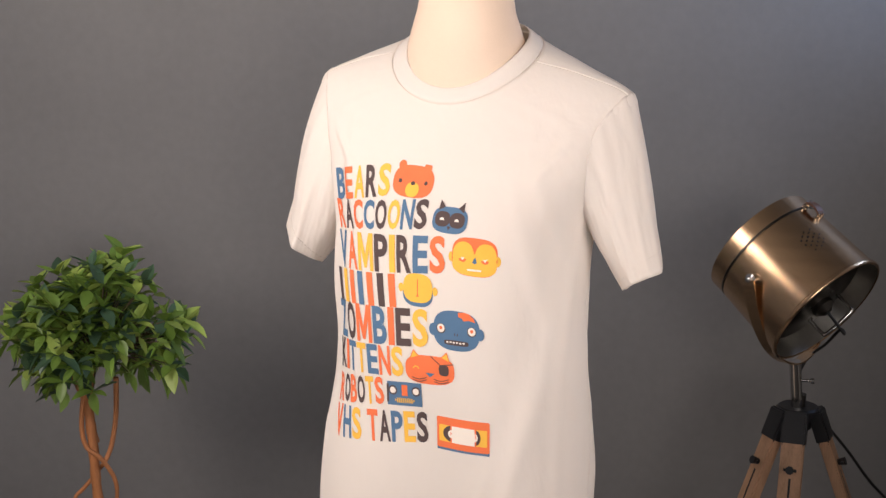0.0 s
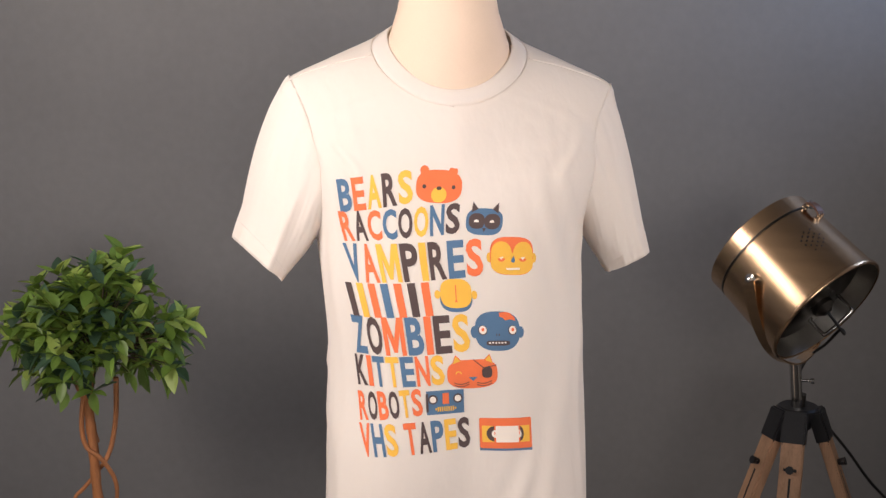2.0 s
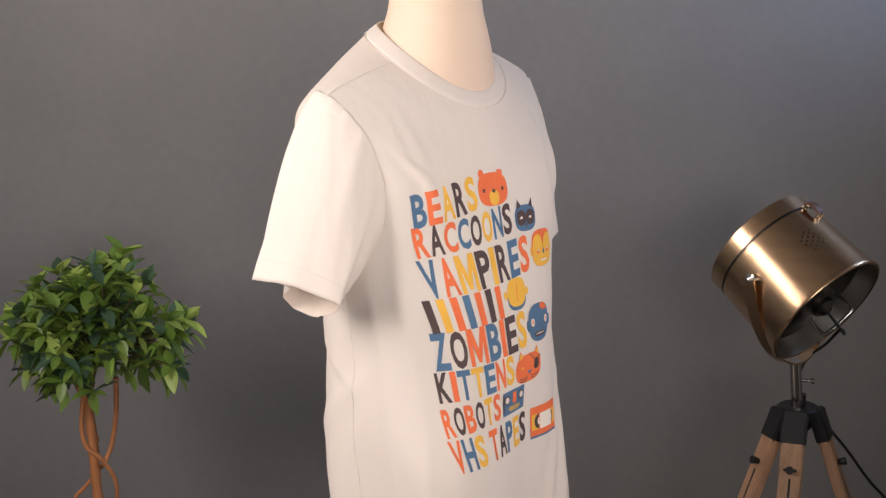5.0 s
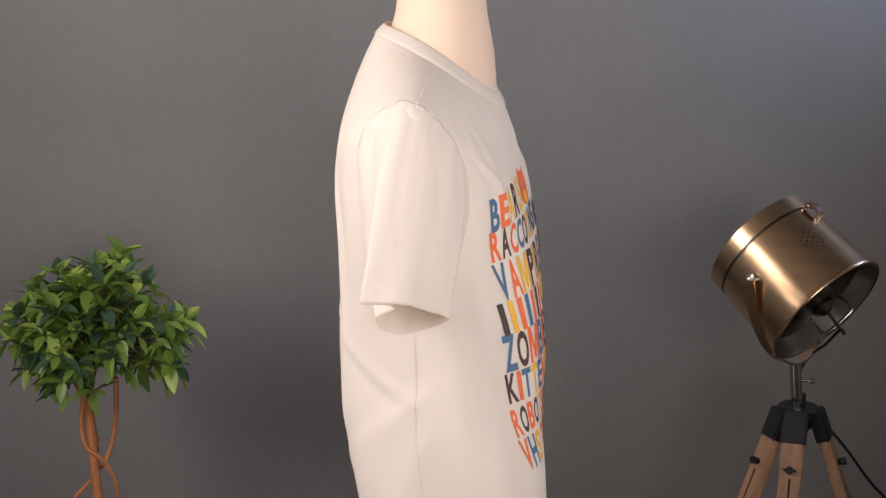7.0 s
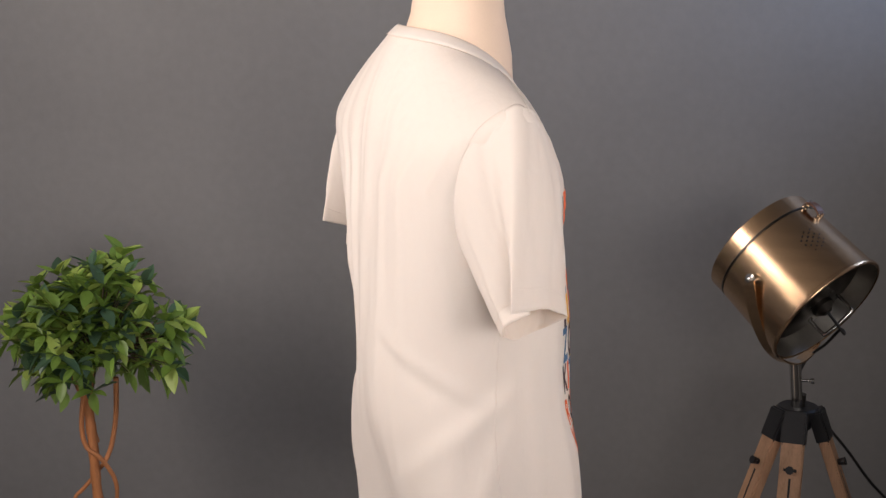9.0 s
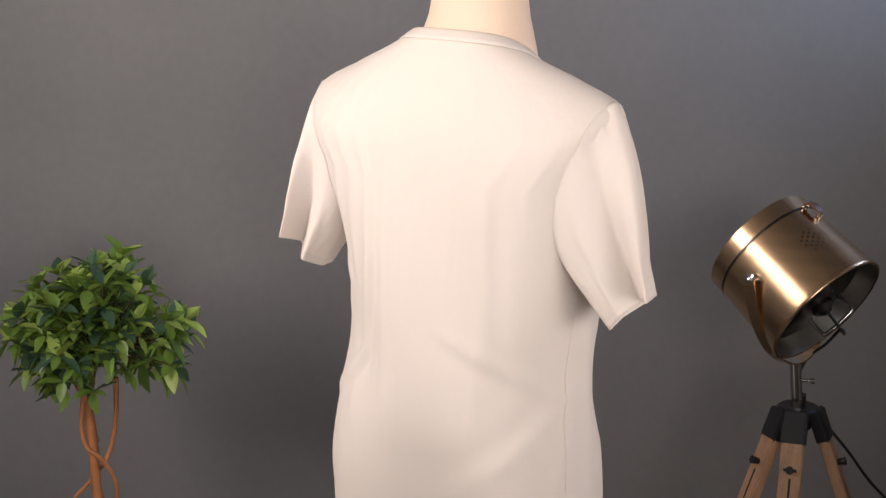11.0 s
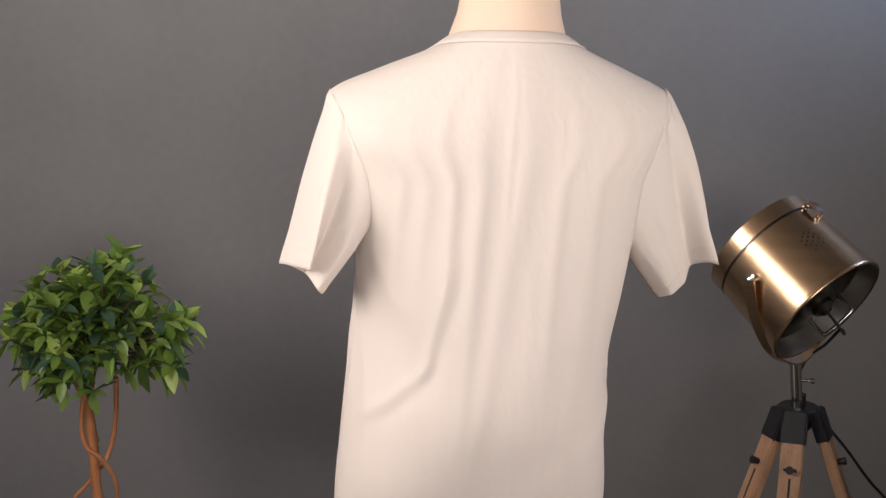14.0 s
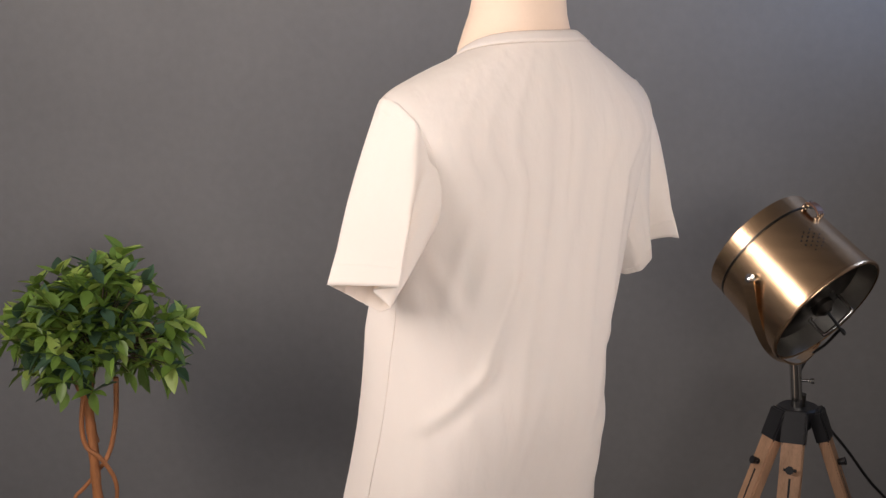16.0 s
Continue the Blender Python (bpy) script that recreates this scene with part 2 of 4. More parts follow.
# soft folds: two ends as (x, height), half width, depth, on the front (-1) or the back (1)
FOLDS = [
    ((0.030, 1.455), (0.045, 1.395), 0.0045, 0.0016, 1), ((0.012, 1.455), (0.020, 1.385), 0.004, 0.0016, 1), ((-0.006, 1.455), (-0.004, 1.40), 0.004, 0.0013, 1),
    ((-0.075, 1.44), (-0.085, 1.38), 0.005, 0.0013, 1), ((0.145, 1.38), (0.15, 1.28), 0.006, 0.003, 1), ((-0.20, 1.38), (-0.205, 1.27), 0.006, 0.003, 1),
    ((-0.215, 1.385), (-0.20, 1.30), 0.007, 0.003, -1), ((-0.195, 1.385), (-0.175, 1.31), 0.006, 0.002, -1), ((0.14, 1.39), (0.13, 1.30), 0.006, 0.002, -1),
    ((0.053, 1.30), (0.060, 1.12), 0.008, 0.0050, 1), ((0.058, 1.14), (0.092, 0.995), 0.009, 0.0075, 1), ((0.092, 1.0), (0.152, 0.928), 0.008, 0.0080, 1),
    ((0.124, 1.27), (0.136, 1.12), 0.008, 0.0042, 1), ((0.014, 1.28), (0.034, 0.95), 0.011, 0.0045, 1), ((-0.025, 1.35), (-0.021, 1.25), 0.0035, 0.0022, 1),
    ((0.178, 1.18), (0.150, 1.05), 0.008, 0.0040, 1), ((0.162, 1.18), (0.122, 1.09), 0.008, 0.0028, 1), ((-0.150, 1.26), (-0.128, 0.92), 0.012, 0.0035, 1),
    ((0.075, 1.455), (0.035, 1.375), 0.004, 0.0018, 1), ((0.060, 1.46), (0.012, 1.39), 0.004, 0.0018, 1), ((0.155, 1.40), (0.165, 1.32), 0.006, 0.0030, 1),
    ((0.088, 1.28), (0.100, 1.14), 0.008, 0.003, 1),
    ((-0.100, 1.29), (-0.085, 1.02), 0.010, 0.003, 1), ((-0.045, 1.30), (0.02, 0.85), 0.016, 0.003, 1),
    ((-0.155, 1.27), (-0.15, 1.0), 0.010, 0.003, 1), ((0.165, 1.2), (0.10, 0.88), 0.012, 0.003, 1),
    ((0.12, 1.30), (0.175, 1.15), 0.010, 0.0028, -1), ((0.105, 1.22), (0.165, 1.02), 0.010, 0.0024, -1),
    ((-0.215, 1.20), (-0.19, 0.80), 0.012, 0.004, -1), ((0.17, 1.15), (0.11, 0.72), 0.013, 0.004, -1),
    ((0.10, 0.85), (0.045, 0.70), 0.012, 0.003, -1), ((-0.19, 1.36), (-0.17, 1.24), 0.010, 0.004, -1),
    ((-0.13, 0.75), (-0.18, 0.62), 0.015, 0.004, -1),
]


# folds that run round the wearer's right side: turns and heights of two ends, half width, depth
SIDE_FOLDS = [(-2.75, 1.06, -1.75, 0.970, 0.010, 0.0050), (-1.60, 0.98, -2.55, 0.850, 0.016, 0.0060), (-1.65, 0.90, -2.30, 0.700, 0.017, 0.0055),
              (-1.36, 1.06, -1.20, 0.660, 0.013, 0.0034), (-1.05, 1.10, -0.90, 0.700, 0.012, 0.0030), (1.75, 1.10, 2.15, 0.860, 0.012, 0.0040), (1.30, 1.12, 1.10, 0.700, 0.011, 0.0040)]


def crease(off, w):
    """A fold's profile across: a ridge with a hollow on one side."""
    return math.exp(-(off / w) ** 2) - 0.55 * math.exp(-((off - 1.7 * w) / (1.3 * w)) ** 2)


def side_fold(u, z):
    d = 0.0
    for u0, z0, u1, z1, w, depth in SIDE_FOLDS:
        ex, ez = (u1 - u0) * 0.19, z1 - z0
        L2 = ex * ex + ez * ez
        px = (u - u0) * 0.19
        t = (px * ex + (z - z0) * ez) / L2
        if -0.3 < t < 1.3:
            d += 0.5 * depth * max(0.0, min(1.0, (t + 0.3) / 0.35, (1.3 - t) / 0.45)) * crease((px * ez - (z - z0) * ex) / math.sqrt(L2), w)
    return d


def fold(x, z, side):
    d = 0.0
    for (x0, z0), (x1, z1), w, depth, s in FOLDS:
        if s != side:
            continue
        ex, ez = x1 - x0, z1 - z0
        L2 = ex * ex + ez * ez
        t = ((x - x0) * ex + (z - z0) * ez) / L2
        if -0.3 < t < 1.3:
            off = ((x - x0) * ez - (z - z0) * ex) / math.sqrt(L2)
            fade = max(0.0, min(1.0, (t + 0.3) / 0.35, (1.3 - t) / 0.45))
            d += (0.95 if side == 1 else 1.3) * depth * fade * crease(off, w)
    k = 0.0022 if side == 1 else 0.0014
    d += k * noise.noise((x * 16, side * 3.0, z * 4.5)) + 0.22 * k * noise.noise((x * 38, side * 7.0, z * 9))
    return d


def ring_point(u, z, lift=0.0):
    """A point of the shirt's body: u = 0 at the front, a quarter turn at the wearer's left."""
    cx, a, yf, yb, n, *wave = section(z)
    yc = (yf + yb) / 2
    b = (yb - yf) / 2
    s, c = math.sin(u), -math.cos(u)
    n -= 0.38 * max(s, 0)          # the cloth hangs closer on the wearer's left
    k = (abs(s) ** n + abs(c) ** n) ** (-1 / n)
    x, y = a * s * k, b * c * k
    out = Vector((x / a / a, y / b / b, 0)).normalized()
    w = (math.cos(u) + 1) / 2
    d = fold(cx + x, z, -1) * w + fold(cx + x, z, 1) * 0.8 * (1 - w)
    v = math.remainder(u, 2 * math.pi)
    d += side_fold(v, z)
    d -= 0.0095 * math.exp(-((v + 0.9) / 0.40) ** 2) * max(0.0, min(1.0, (z - 0.87) / 0.07, (1.26 - z) / 0.08))
    d -= 0.0090 * math.exp(-(v / 0.42) ** 2) * max(0.0, min(1.0, (1.0 - z) / 0.09))
    for k in (2, 3, 4):
        d += wave[2 * k - 4] * math.cos(k * u) + wave[2 * k - 3] * math.sin(k * u)
    return Vector((cx + x, yc + y, z)) + out * (d + lift)


def neck_ring(u, grow=0.0):
    """The seam of the collar; grow moves from its free edge (0) to the seam (1)."""
    a = 0.094 + 0.022 * grow
    b = 0.083 + 0.012 * grow
    s, c = math.sin(u), math.cos(u)
    z = 1.4465 - 0.0465 * c + 0.020 * s * s - grow * (0.0175 + 0.004 * c - 0.002 * s * s)
    return Vector((-0.035 + a * s, 0.0475 - b * c, z))


def yoke_point(u, t):
    """The shirt from the chest (t = 0) over the shoulders to the collar seam (t = 1)."""
    p0, p3 = ring_point(u, CHEST), neck_ring(u, 1.0)
    w = abs(math.sin(u)) ** 1.5
    front = math.cos(u)
    left = math.sin(u) > 0
    tip = Vector((0.224, 0.074, 1.397)) if left else Vector((-0.285, 0.050, 1.396))
    tip.y -= (0.055 if front > 0 else 0.098) * front
    tip.z -= 0.05 * front * front
    under = Vector((tip.x * 0.965, tip.y - 0.02 * front, 1.342))
    ridge = tip.lerp(p3, 0.5) + Vector((0, 0, 0.007))
    puff = Vector((0, -0.004 * front if front > 0 else -0.016 * front, 0.003))
    pts = [p0, p0.lerp(p3, 0.27).lerp(under, w) + puff * (1 - w) * 0.7, p0.lerp(p3, 0.55).lerp(tip, w) + puff * (1 - w), p0.lerp(p3, 0.80).lerp(ridge, w) + puff * 0.6 * (1 - w), p3]
    below = ring_point(u, CHEST - 0.05)
    pts = [below] + pts + [p3 * 2 - pts[3]]
    f = min(t * 4, 3.99999)
    i, k = int(f) + 1, f - int(f)
    a, b, c, d = pts[i - 1], pts[i], pts[i + 1], pts[i + 2]
    p = 0.5 * (2 * b + (c - a) * k + (2 * a - 5 * b + 4 * c - d) * k * k + (3 * b - a - 3 * c + d) * k ** 3)
    sgn = 1 if front < 0 else -1
    p.y += sgn * fold(p.x, p.z, sgn) * min(1, 4 * t) * (1 - t) * (1 - w) * (0.4 if front < 0 else 0.8)
    return p


shirt = tagged(new("t_shirt"), "cream cotton t-shirt with colourful printed words and faces, on a mannequin", "t-shirt")
N = 288
US = [2 * math.pi * i / N for i in range(N)]
bm = bmesh.new()
heights = np.linspace(0.63, CHEST, 84)
loops = [[ring_point(u, z) for u in US] for z in heights] + [[yoke_point(u, t) for u in US] for t in np.linspace(0, 1, 46)[1:]]
rings(bm, loops)
shell = part("shirt_body", bm, COTTON, shirt)
mod = shell.modifiers.new("thick", "SOLIDIFY")
mod.thickness, mod.offset = 0.0012, -1

# collar band
bm = bmesh.new()
loops = []
for g, lift in ((1.05, 0.0), (1.0, 0.0009), (0.75, 0.0012), (0.4, 0.0012), (0.1, 0.0010), (0.0, 0.0003), (0.03, -0.0008), (0.5, -0.0014)):
    loops.append([neck_ring(u, g) + Vector((math.sin(u) * lift, -math.cos(u) * lift, lift * 0.8)) for u in US])
rings(bm, loops)
part("collar", bm, COTTON, shirt, "ribbed cream crew-neck collar")
for g in (1.12,):
    part("collar_stitching", tube([neck_ring(u, g) + Vector((math.sin(u) * .001, -math.cos(u) * .001, 0.0012)) for u in US[::3]] + [neck_ring(0, g)], 0.0006, 5), COTTON, shirt)


# the hem of each sleeve: a turn round the arm from the outside over the back, and the place
HEMS = {
    -1: [(10, (-0.367, 0.100, 1.147)), (28, (-0.352, 0.086, 1.150)), (52, (-0.334, 0.050, 1.138)), (90, (-0.318, 0.084, 1.118)), (130, (-0.300, 0.078, 1.098)),
         (175, (-0.286, 0.052, 1.088)), (225, (-0.285, 0.016, 1.100)), (280, (-0.306, -0.018, 1.121)), (322, (-0.351, 0.040, 1.148))],
    1: [(345, (0.293, 0.045, 1.141)), (18, (0.274, 0.105, 1.150)), (55, (0.250, 0.163, 1.157)), (82, (0.256, 0.097, 1.141)), (120, (0.238, 0.122, 1.118)),
        (165, (0.229, 0.082, 1.103)), (205, (0.229, 0.054, 1.106)), (260, (0.252, 0.028, 1.122)), (310, (0.281, 0.028, 1.137))],
}
SEAMS = {-1: (Vector((-0.2580, 0.048, 1.281)), Vector((-0.0165, 0, 0.121)), 0.082), 1: (Vector((0.2000, 0.070, 1.296)), Vector((0.0240, 0, 0.108)), 0.080)}


def hem_ring(side, n):
    """The hem's points at n even turns, with softly rounded corners."""
    keys = sorted(HEMS[side])
    angle = [k - 360 for k, _ in keys] + [k for k, _ in keys] + [k + 360 for k, _ in keys]
    fine = np.arange(720) / 2.0
    cols = []
    for c in range(3):
        v = np.interp(fine, angle, [p[c] for _, p in keys] * 3)
        soft = sum(np.roll(v, k) * math.exp(-(k / 13) ** 2) for k in range(-30, 31)) / sum(math.exp(-(k / 13) ** 2) for k in range(-30, 31))
        cols.append(soft)
    return [Vector((c[0], c[1], c[2])) for c in (tuple(col[int(720 * k / n)] for col in cols) for k in range(n))]


def sleeve(side, cloth):
    c0, h0, depth = SEAMS[side]
    n, steps = 144, 44
    hem = hem_ring(side, n)
    seam, start = [], []
    for k in range(n):
        a = 2 * math.pi * k / n
        ca, sa = math.cos(a), math.sin(a)
        e = (abs(ca) ** 2.2 + abs(sa) ** 2.2) ** (-1 / 2.2)
        p = c0 + h0 * ca * e + Vector((-side * 0.016 * sa * sa, depth * sa * e, 0))
        at, nrm, _, _ = cloth.find_nearest(p)
        if nrm.dot(at - Vector((-0.03, 0.05, 1.25))) < 0:
            nrm = -nrm
        seam.append(at + nrm * 0.0006)
        start.append(at - nrm * 0.0035)
    bm = bmesh.new()
    loops = [start]
    mid = sum(seam, Vector()) / n
    for i in range(steps + 1):
        t = i / steps
        loop = []
        for k in range(n):
            a = 2 * math.pi * k / n
            p = seam[k].lerp(hem[k], t)
            out = (seam[k] - mid)
            out.x = side * 0.03 * max(0, math.cos(a))
            out.normalize()
            full = (0.021 * max(0, math.cos(a + 0.25)) ** 2 if side < 0 else 0.007 * max(0, math.cos(a))) * math.sin(math.pi * min(1, t / 0.8)) ** 0.8 + 0.002 * math.sin(math.pi * t)
            gather = 0.0022 * math.sin(a * 17 + side + 3 * noise.noise((a * 2, side * 4.0, 0))) * math.exp(-((t - 0.05) / 0.10) ** 2) * max(0, math.cos(a - 0.2)) ** 2
            drag = 0.0035 * noise.noise((a * 2.6, t * 1.6, side * 5.0)) * math.sin(math.pi * min(1, t * 1.2)) + 0.0012 * noise.noise((a * 7 + t * 3, t * 4, side * 9.0)) * min(1, 5 * t)
            mid_t = math.sin(math.pi * min(1, 0.12 + 0.88 * t)) ** 0.7
            for at, wide, deep in (((0.14, 0.16, 0.0045), (0.90, 0.24, -0.0110), (5.20, 0.14, 0.0035), (4.60, 0.22, -0.0045)) if side < 0 else
                                   ((6.02, 0.16, 0.0030), (0.96, 0.15, 0.0040), (1.45, 0.24, -0.0110), (5.05, 0.16, 0.0030))):
                drag += deep * math.exp(-(math.remainder(a - at + 0.25 * (1 - t) * math.sin(at), 2 * math.pi) / wide) ** 2) * mid_t
            band = 0.0007 if t > 0.89 else 0.0
            loop.append(p + out * (full + gather + drag + band))
        loops.append(loop)
    rings(bm, loops)
    ob = part("sleeve", bm, COTTON, shirt)
    m2 = ob.modifiers.new("thick", "SOLIDIFY")
    m2.thickness, m2.offset = 0.0012, -1
    part("hem_stitching", tube([p + (p - mid).normalized() * 0.0004 for p in loops[40]] + [loops[40][0]], 0.0005, 5), COTTON, ob)
    part("armhole_seam", tube([p for p in seam] + [seam[0]], 0.0004, 6), COTTON, ob)
    return ob


CLOTH = BVHTree.FromPolygons([v.co for v in shell.data.vertices], [list(p.vertices) for p in shell.data.polygons])
sleeve(-1, CLOTH)
sleeve(1, CLOTH)
for u0 in (math.pi / 2 - 0.16, -math.pi / 2 + 0.16):
    part("shoulder_seam", tube([yoke_point(u0, t) + Vector((0, -0.0002, 0.0004)) for t in np.linspace(0.52, 0.98, 24)], 0.0009, 5), COTTON, shirt)
for u0 in (math.pi / 2 + 0.12, -math.pi / 2 - 0.12):
    part("side_seam", tube([ring_point(u0, z, 0.0003) for z in np.linspace(0.63, 1.17, 40)], 0.0008, 5), COTTON, shirt)

# ---- the mannequin ----
bm = bmesh.new()
loops = []
M_N = 96
MU = [2 * math.pi * i / M_N for i in range(M_N)]
for z in (0.70, 0.705, 0.72, 0.8, 0.9, 1.0, 1.1, 1.2, 1.28):
    k = 0.5 if z < 0.703 else 0.84 if z < 0.71 else 0.9
    cx, a, yf, yb = section(z)[:4]
    yc = (yf + yb) / 2
    loops.append([Vector((cx, yc, z)) + (ring_point(u, z) - Vector((cx, yc, z))) * k * 0.97 for u in MU])
c = Vector((-0.034, 0.05, 0))
for t in (0.2, 0.4, 0.6, 0.8, 0.95):
    loops.append([yoke_point(u, t).lerp(Vector((c.x, c.y, yoke_point(u, t).z)), 0.10) - Vector((0, 0, 0.008)) for u in MU])
for z, cx, cy, a, b in ((1.440, -0.035, 0.050, 0.096, 0.085), (1.462, -0.037, 0.049, 0.092, 0.080), (1.485, -0.038, 0.048, 0.0845, 0.073), (1.51, -0.039, 0.0475, 0.0765, 0.067),
                        (1.54, -0.0395, 0.048, 0.0715, 0.0635), (1.58, -0.0395, 0.05, 0.069, 0.062), (1.62, -0.0395, 0.052, 0.068, 0.061), (1.625, -0.0395, 0.052, 0.064, 0.057), (1.626, -0.0395, 0.052, 0.02, 0.02)):
    fr = max(0.0, (1.47 - z) / 0.03)
    loops.append([Vector((cx + a * math.sin(u), cy - b * math.cos(u), z - fr * 0.022 * max(0, math.cos(u)))) for u in MU])
rings(bm, loops, True, True, True)
lathe([(0.004, 0.0), (0.004, 0.19), (0.016, 0.19), (0.022, 0.175), (0.03, 0.03), (0.05, 0.016), (0.74, 0.016), (0.74, 0.0)], (-0.02, 0.03, 0), (0, 0, 1), 48, bm)
mannequin = tagged(part("mannequin", bm, LINEN), "beige linen-covered torso mannequin with a neck, on a stand", "mannequin")

# ---- the print ----
def arc_table(z):
    us = np.linspace(-1.9, 1.9, 400)
    ps = [ring_point(u, z) for u in us]
    d = [0.0]
    for p, q in zip(ps, ps[1:]):
        d.append(d[-1] + (q - p).length)
    d = np.array(d)
    return us, d - np.interp(0.0, us, d)


TABLES = {}


def on_shirt(s, z, lift):
    """The shirt's surface at a run s of cloth sideways from the front's middle and a height z."""
    s -= 0.004 * max(0.0, min(1.0, (z - 1.08) / 0.12))
    k = round(z / 0.01)
    for q in (k - 1, k, k + 1):
        if q not in TABLES:
            TABLES[q] = arc_table(q * 0.01)
    f = z / 0.01
    lo = math.floor(f)
    for q in (lo, lo + 1):
        if q not in TABLES:
            TABLES[q] = arc_table(q * 0.01)
    u = sum(w * np.interp(s, TABLES[q][1], TABLES[q][0]) for q, w in ((lo, 1 - (f - lo)), (lo + 1, f - lo)))
    return ring_point(u, z, lift)


def drape(bm, lift):
    """Cuts a flat print (x sideways, y up) finely and lays it on the shirt."""
    xs = [v.co.x for v in bm.verts]
    ys = [v.co.y for v in bm.verts]
    for lo, hi, no, step in ((min(xs), max(xs), (1, 0, 0), 0.006), (min(ys), max(ys), (0, 1, 0), 0.010)):
        for k in range(math.floor(lo / step) + 1, math.ceil(hi / step)):
            bmesh.ops.bisect_plane(bm, geom=bm.verts[:] + bm.edges[:] + bm.faces[:], plane_co=Vector(no) * k * step, plane_no=no, dist=1e-6)
    bmesh.ops.triangulate(bm, faces=bm.faces)
    for v in bm.verts:
        v.co = on_shirt(v.co.x, v.co.y, lift)
    for f in bm.faces:
        f.normal_update()
    return bm


LETTERS = {}


def wide_m():
    """A condensed capital M with even strokes."""
    pts = [(0, 0), (0, 1), (0.27, 1), (0.5, 0.42), (0.73, 1), (1, 1), (1, 0), (0.79, 0), (0.79, 0.60), (0.58, 0.08), (0.42, 0.08), (0.21, 0.60), (0.21, 0)]
    tris = tessellate_polygon([[Vector((x, y, 0)) for x, y in pts]])
    return np.array(pts, float), [list(t) for t in tris]


def letter_mesh(ch):
    if ch == "M":
        return wide_m()
    if ch not in LETTERS:
        cu = bpy.data.curves.new("letter", "FONT")
        cu.body, cu.offset, cu.resolution_u = ch, 0.030, 3
        ob = bpy.data.objects.new("letter", cu)
        scene.collection.objects.link(ob)
        me = bpy.data.meshes.new_from_object(ob.evaluated_get(bpy.context.evaluated_depsgraph_get()))
        bpy.data.objects.remove(ob)
        co = np.array([v.co[:2] for v in me.vertices])
        LETTERS[ch] = ((co - co.min(0)) / (co.max(0) - co.min(0)), [list(p.vertices) for p in me.polygons])
        bpy.data.meshes.remove(me)
    return LETTERS[ch]


def print_part(name, shape_bm, ink, parent, lift, label=""):
    return part(name, drape(shape_bm, lift), INK[ink], parent, label, smooth="keep")


def flat(points):
    bm = bmesh.new()
    f = bm.faces.new([bm.verts.new((x, y, 0)) for x, y in points])
    bmesh.ops.triangulate(bm, faces=[f])
    return bm


# words row by row: letters, inks, run from and to, foot at either end, height
ROWS = [
    ("BEARS", "boyky", -0.1794, -0.0668, 1.2178, 1.2389, 0.0480),
    ("RACCOONS", "okobkybk", -0.1738, 0.0063, 1.1752, 1.1974, 0.0438),
    ("VAMPIRES", "boykykbo", -0.1666, 0.0415, 1.1172, 1.1360, 0.0548),
    ("-------", "kyoboko", -0.1673, -0.0373, 1.0664, 1.0777, 0.0487),
    ("ZOMBIES", "bkoboky", -0.1665, 0.0160, 1.0115, 1.0250, 0.0560),
    ("KITTENS", "kobyboy", -0.1640, -0.0240, 0.9640, 0.9755, 0.0450),
    ("ROBOTS", "okokyo", -0.1596, -0.0586, 0.9130, 0.9280, 0.0415),
    ("VHS TAPES", "obyokbyk", -0.1563, 0.0112, 0.8620, 0.8775, 0.0472),
]
WIDE = {"I": 0.42, "M": 1.30, " ": 0.40, "-": 0.62}


def print_row(text, inks, s0, s1, z0, z1, height):
    gap = 0.11 if text[0] != "-" else 0.45
    widths = [WIDE.get(c, 1.0) for c in text]
    unit = (s1 - s0) / (sum(widths) + gap * (len(text) - 1))
    x, k = s0, 0
    for ch, w in zip(text, widths):
        if ch != " ":
            bm = bmesh.new()
            if ch == "-":
                pts, faces = np.array([(0, 0), (1, 0), (1, 1), (0, 1)], float), [[0, 1, 2, 3]]
            else:
                pts, faces = letter_mesh(ch)
            vs = []
            for px, py in pts:
                s = x + px * w * unit
                lean = (0.04 + 0.20 * max(0.0, min(1.0, -s / 0.17))) * (1.0 if z0 > 1.05 else 0.6)
                vs.append(bm.verts.new((s - lean * (py - 0.5) * height, z0 + (z1 - z0) * (s - s0) / (s1 - s0) + py * height, 0)))
            for f in faces:
                try:
                    bm.faces.new([vs[i] for i in f])
                except ValueError:
                    pass
            bmesh.ops.remove_doubles(bm, verts=bm.verts, dist=1e-6)
            print_part("printed_letter" if ch != "-" else "printed_bar", bm, inks[k], shirt, 0.0008)
            k += 1
        x += (w + gap) * unit


for row in ROWS:
    print_row(*row)


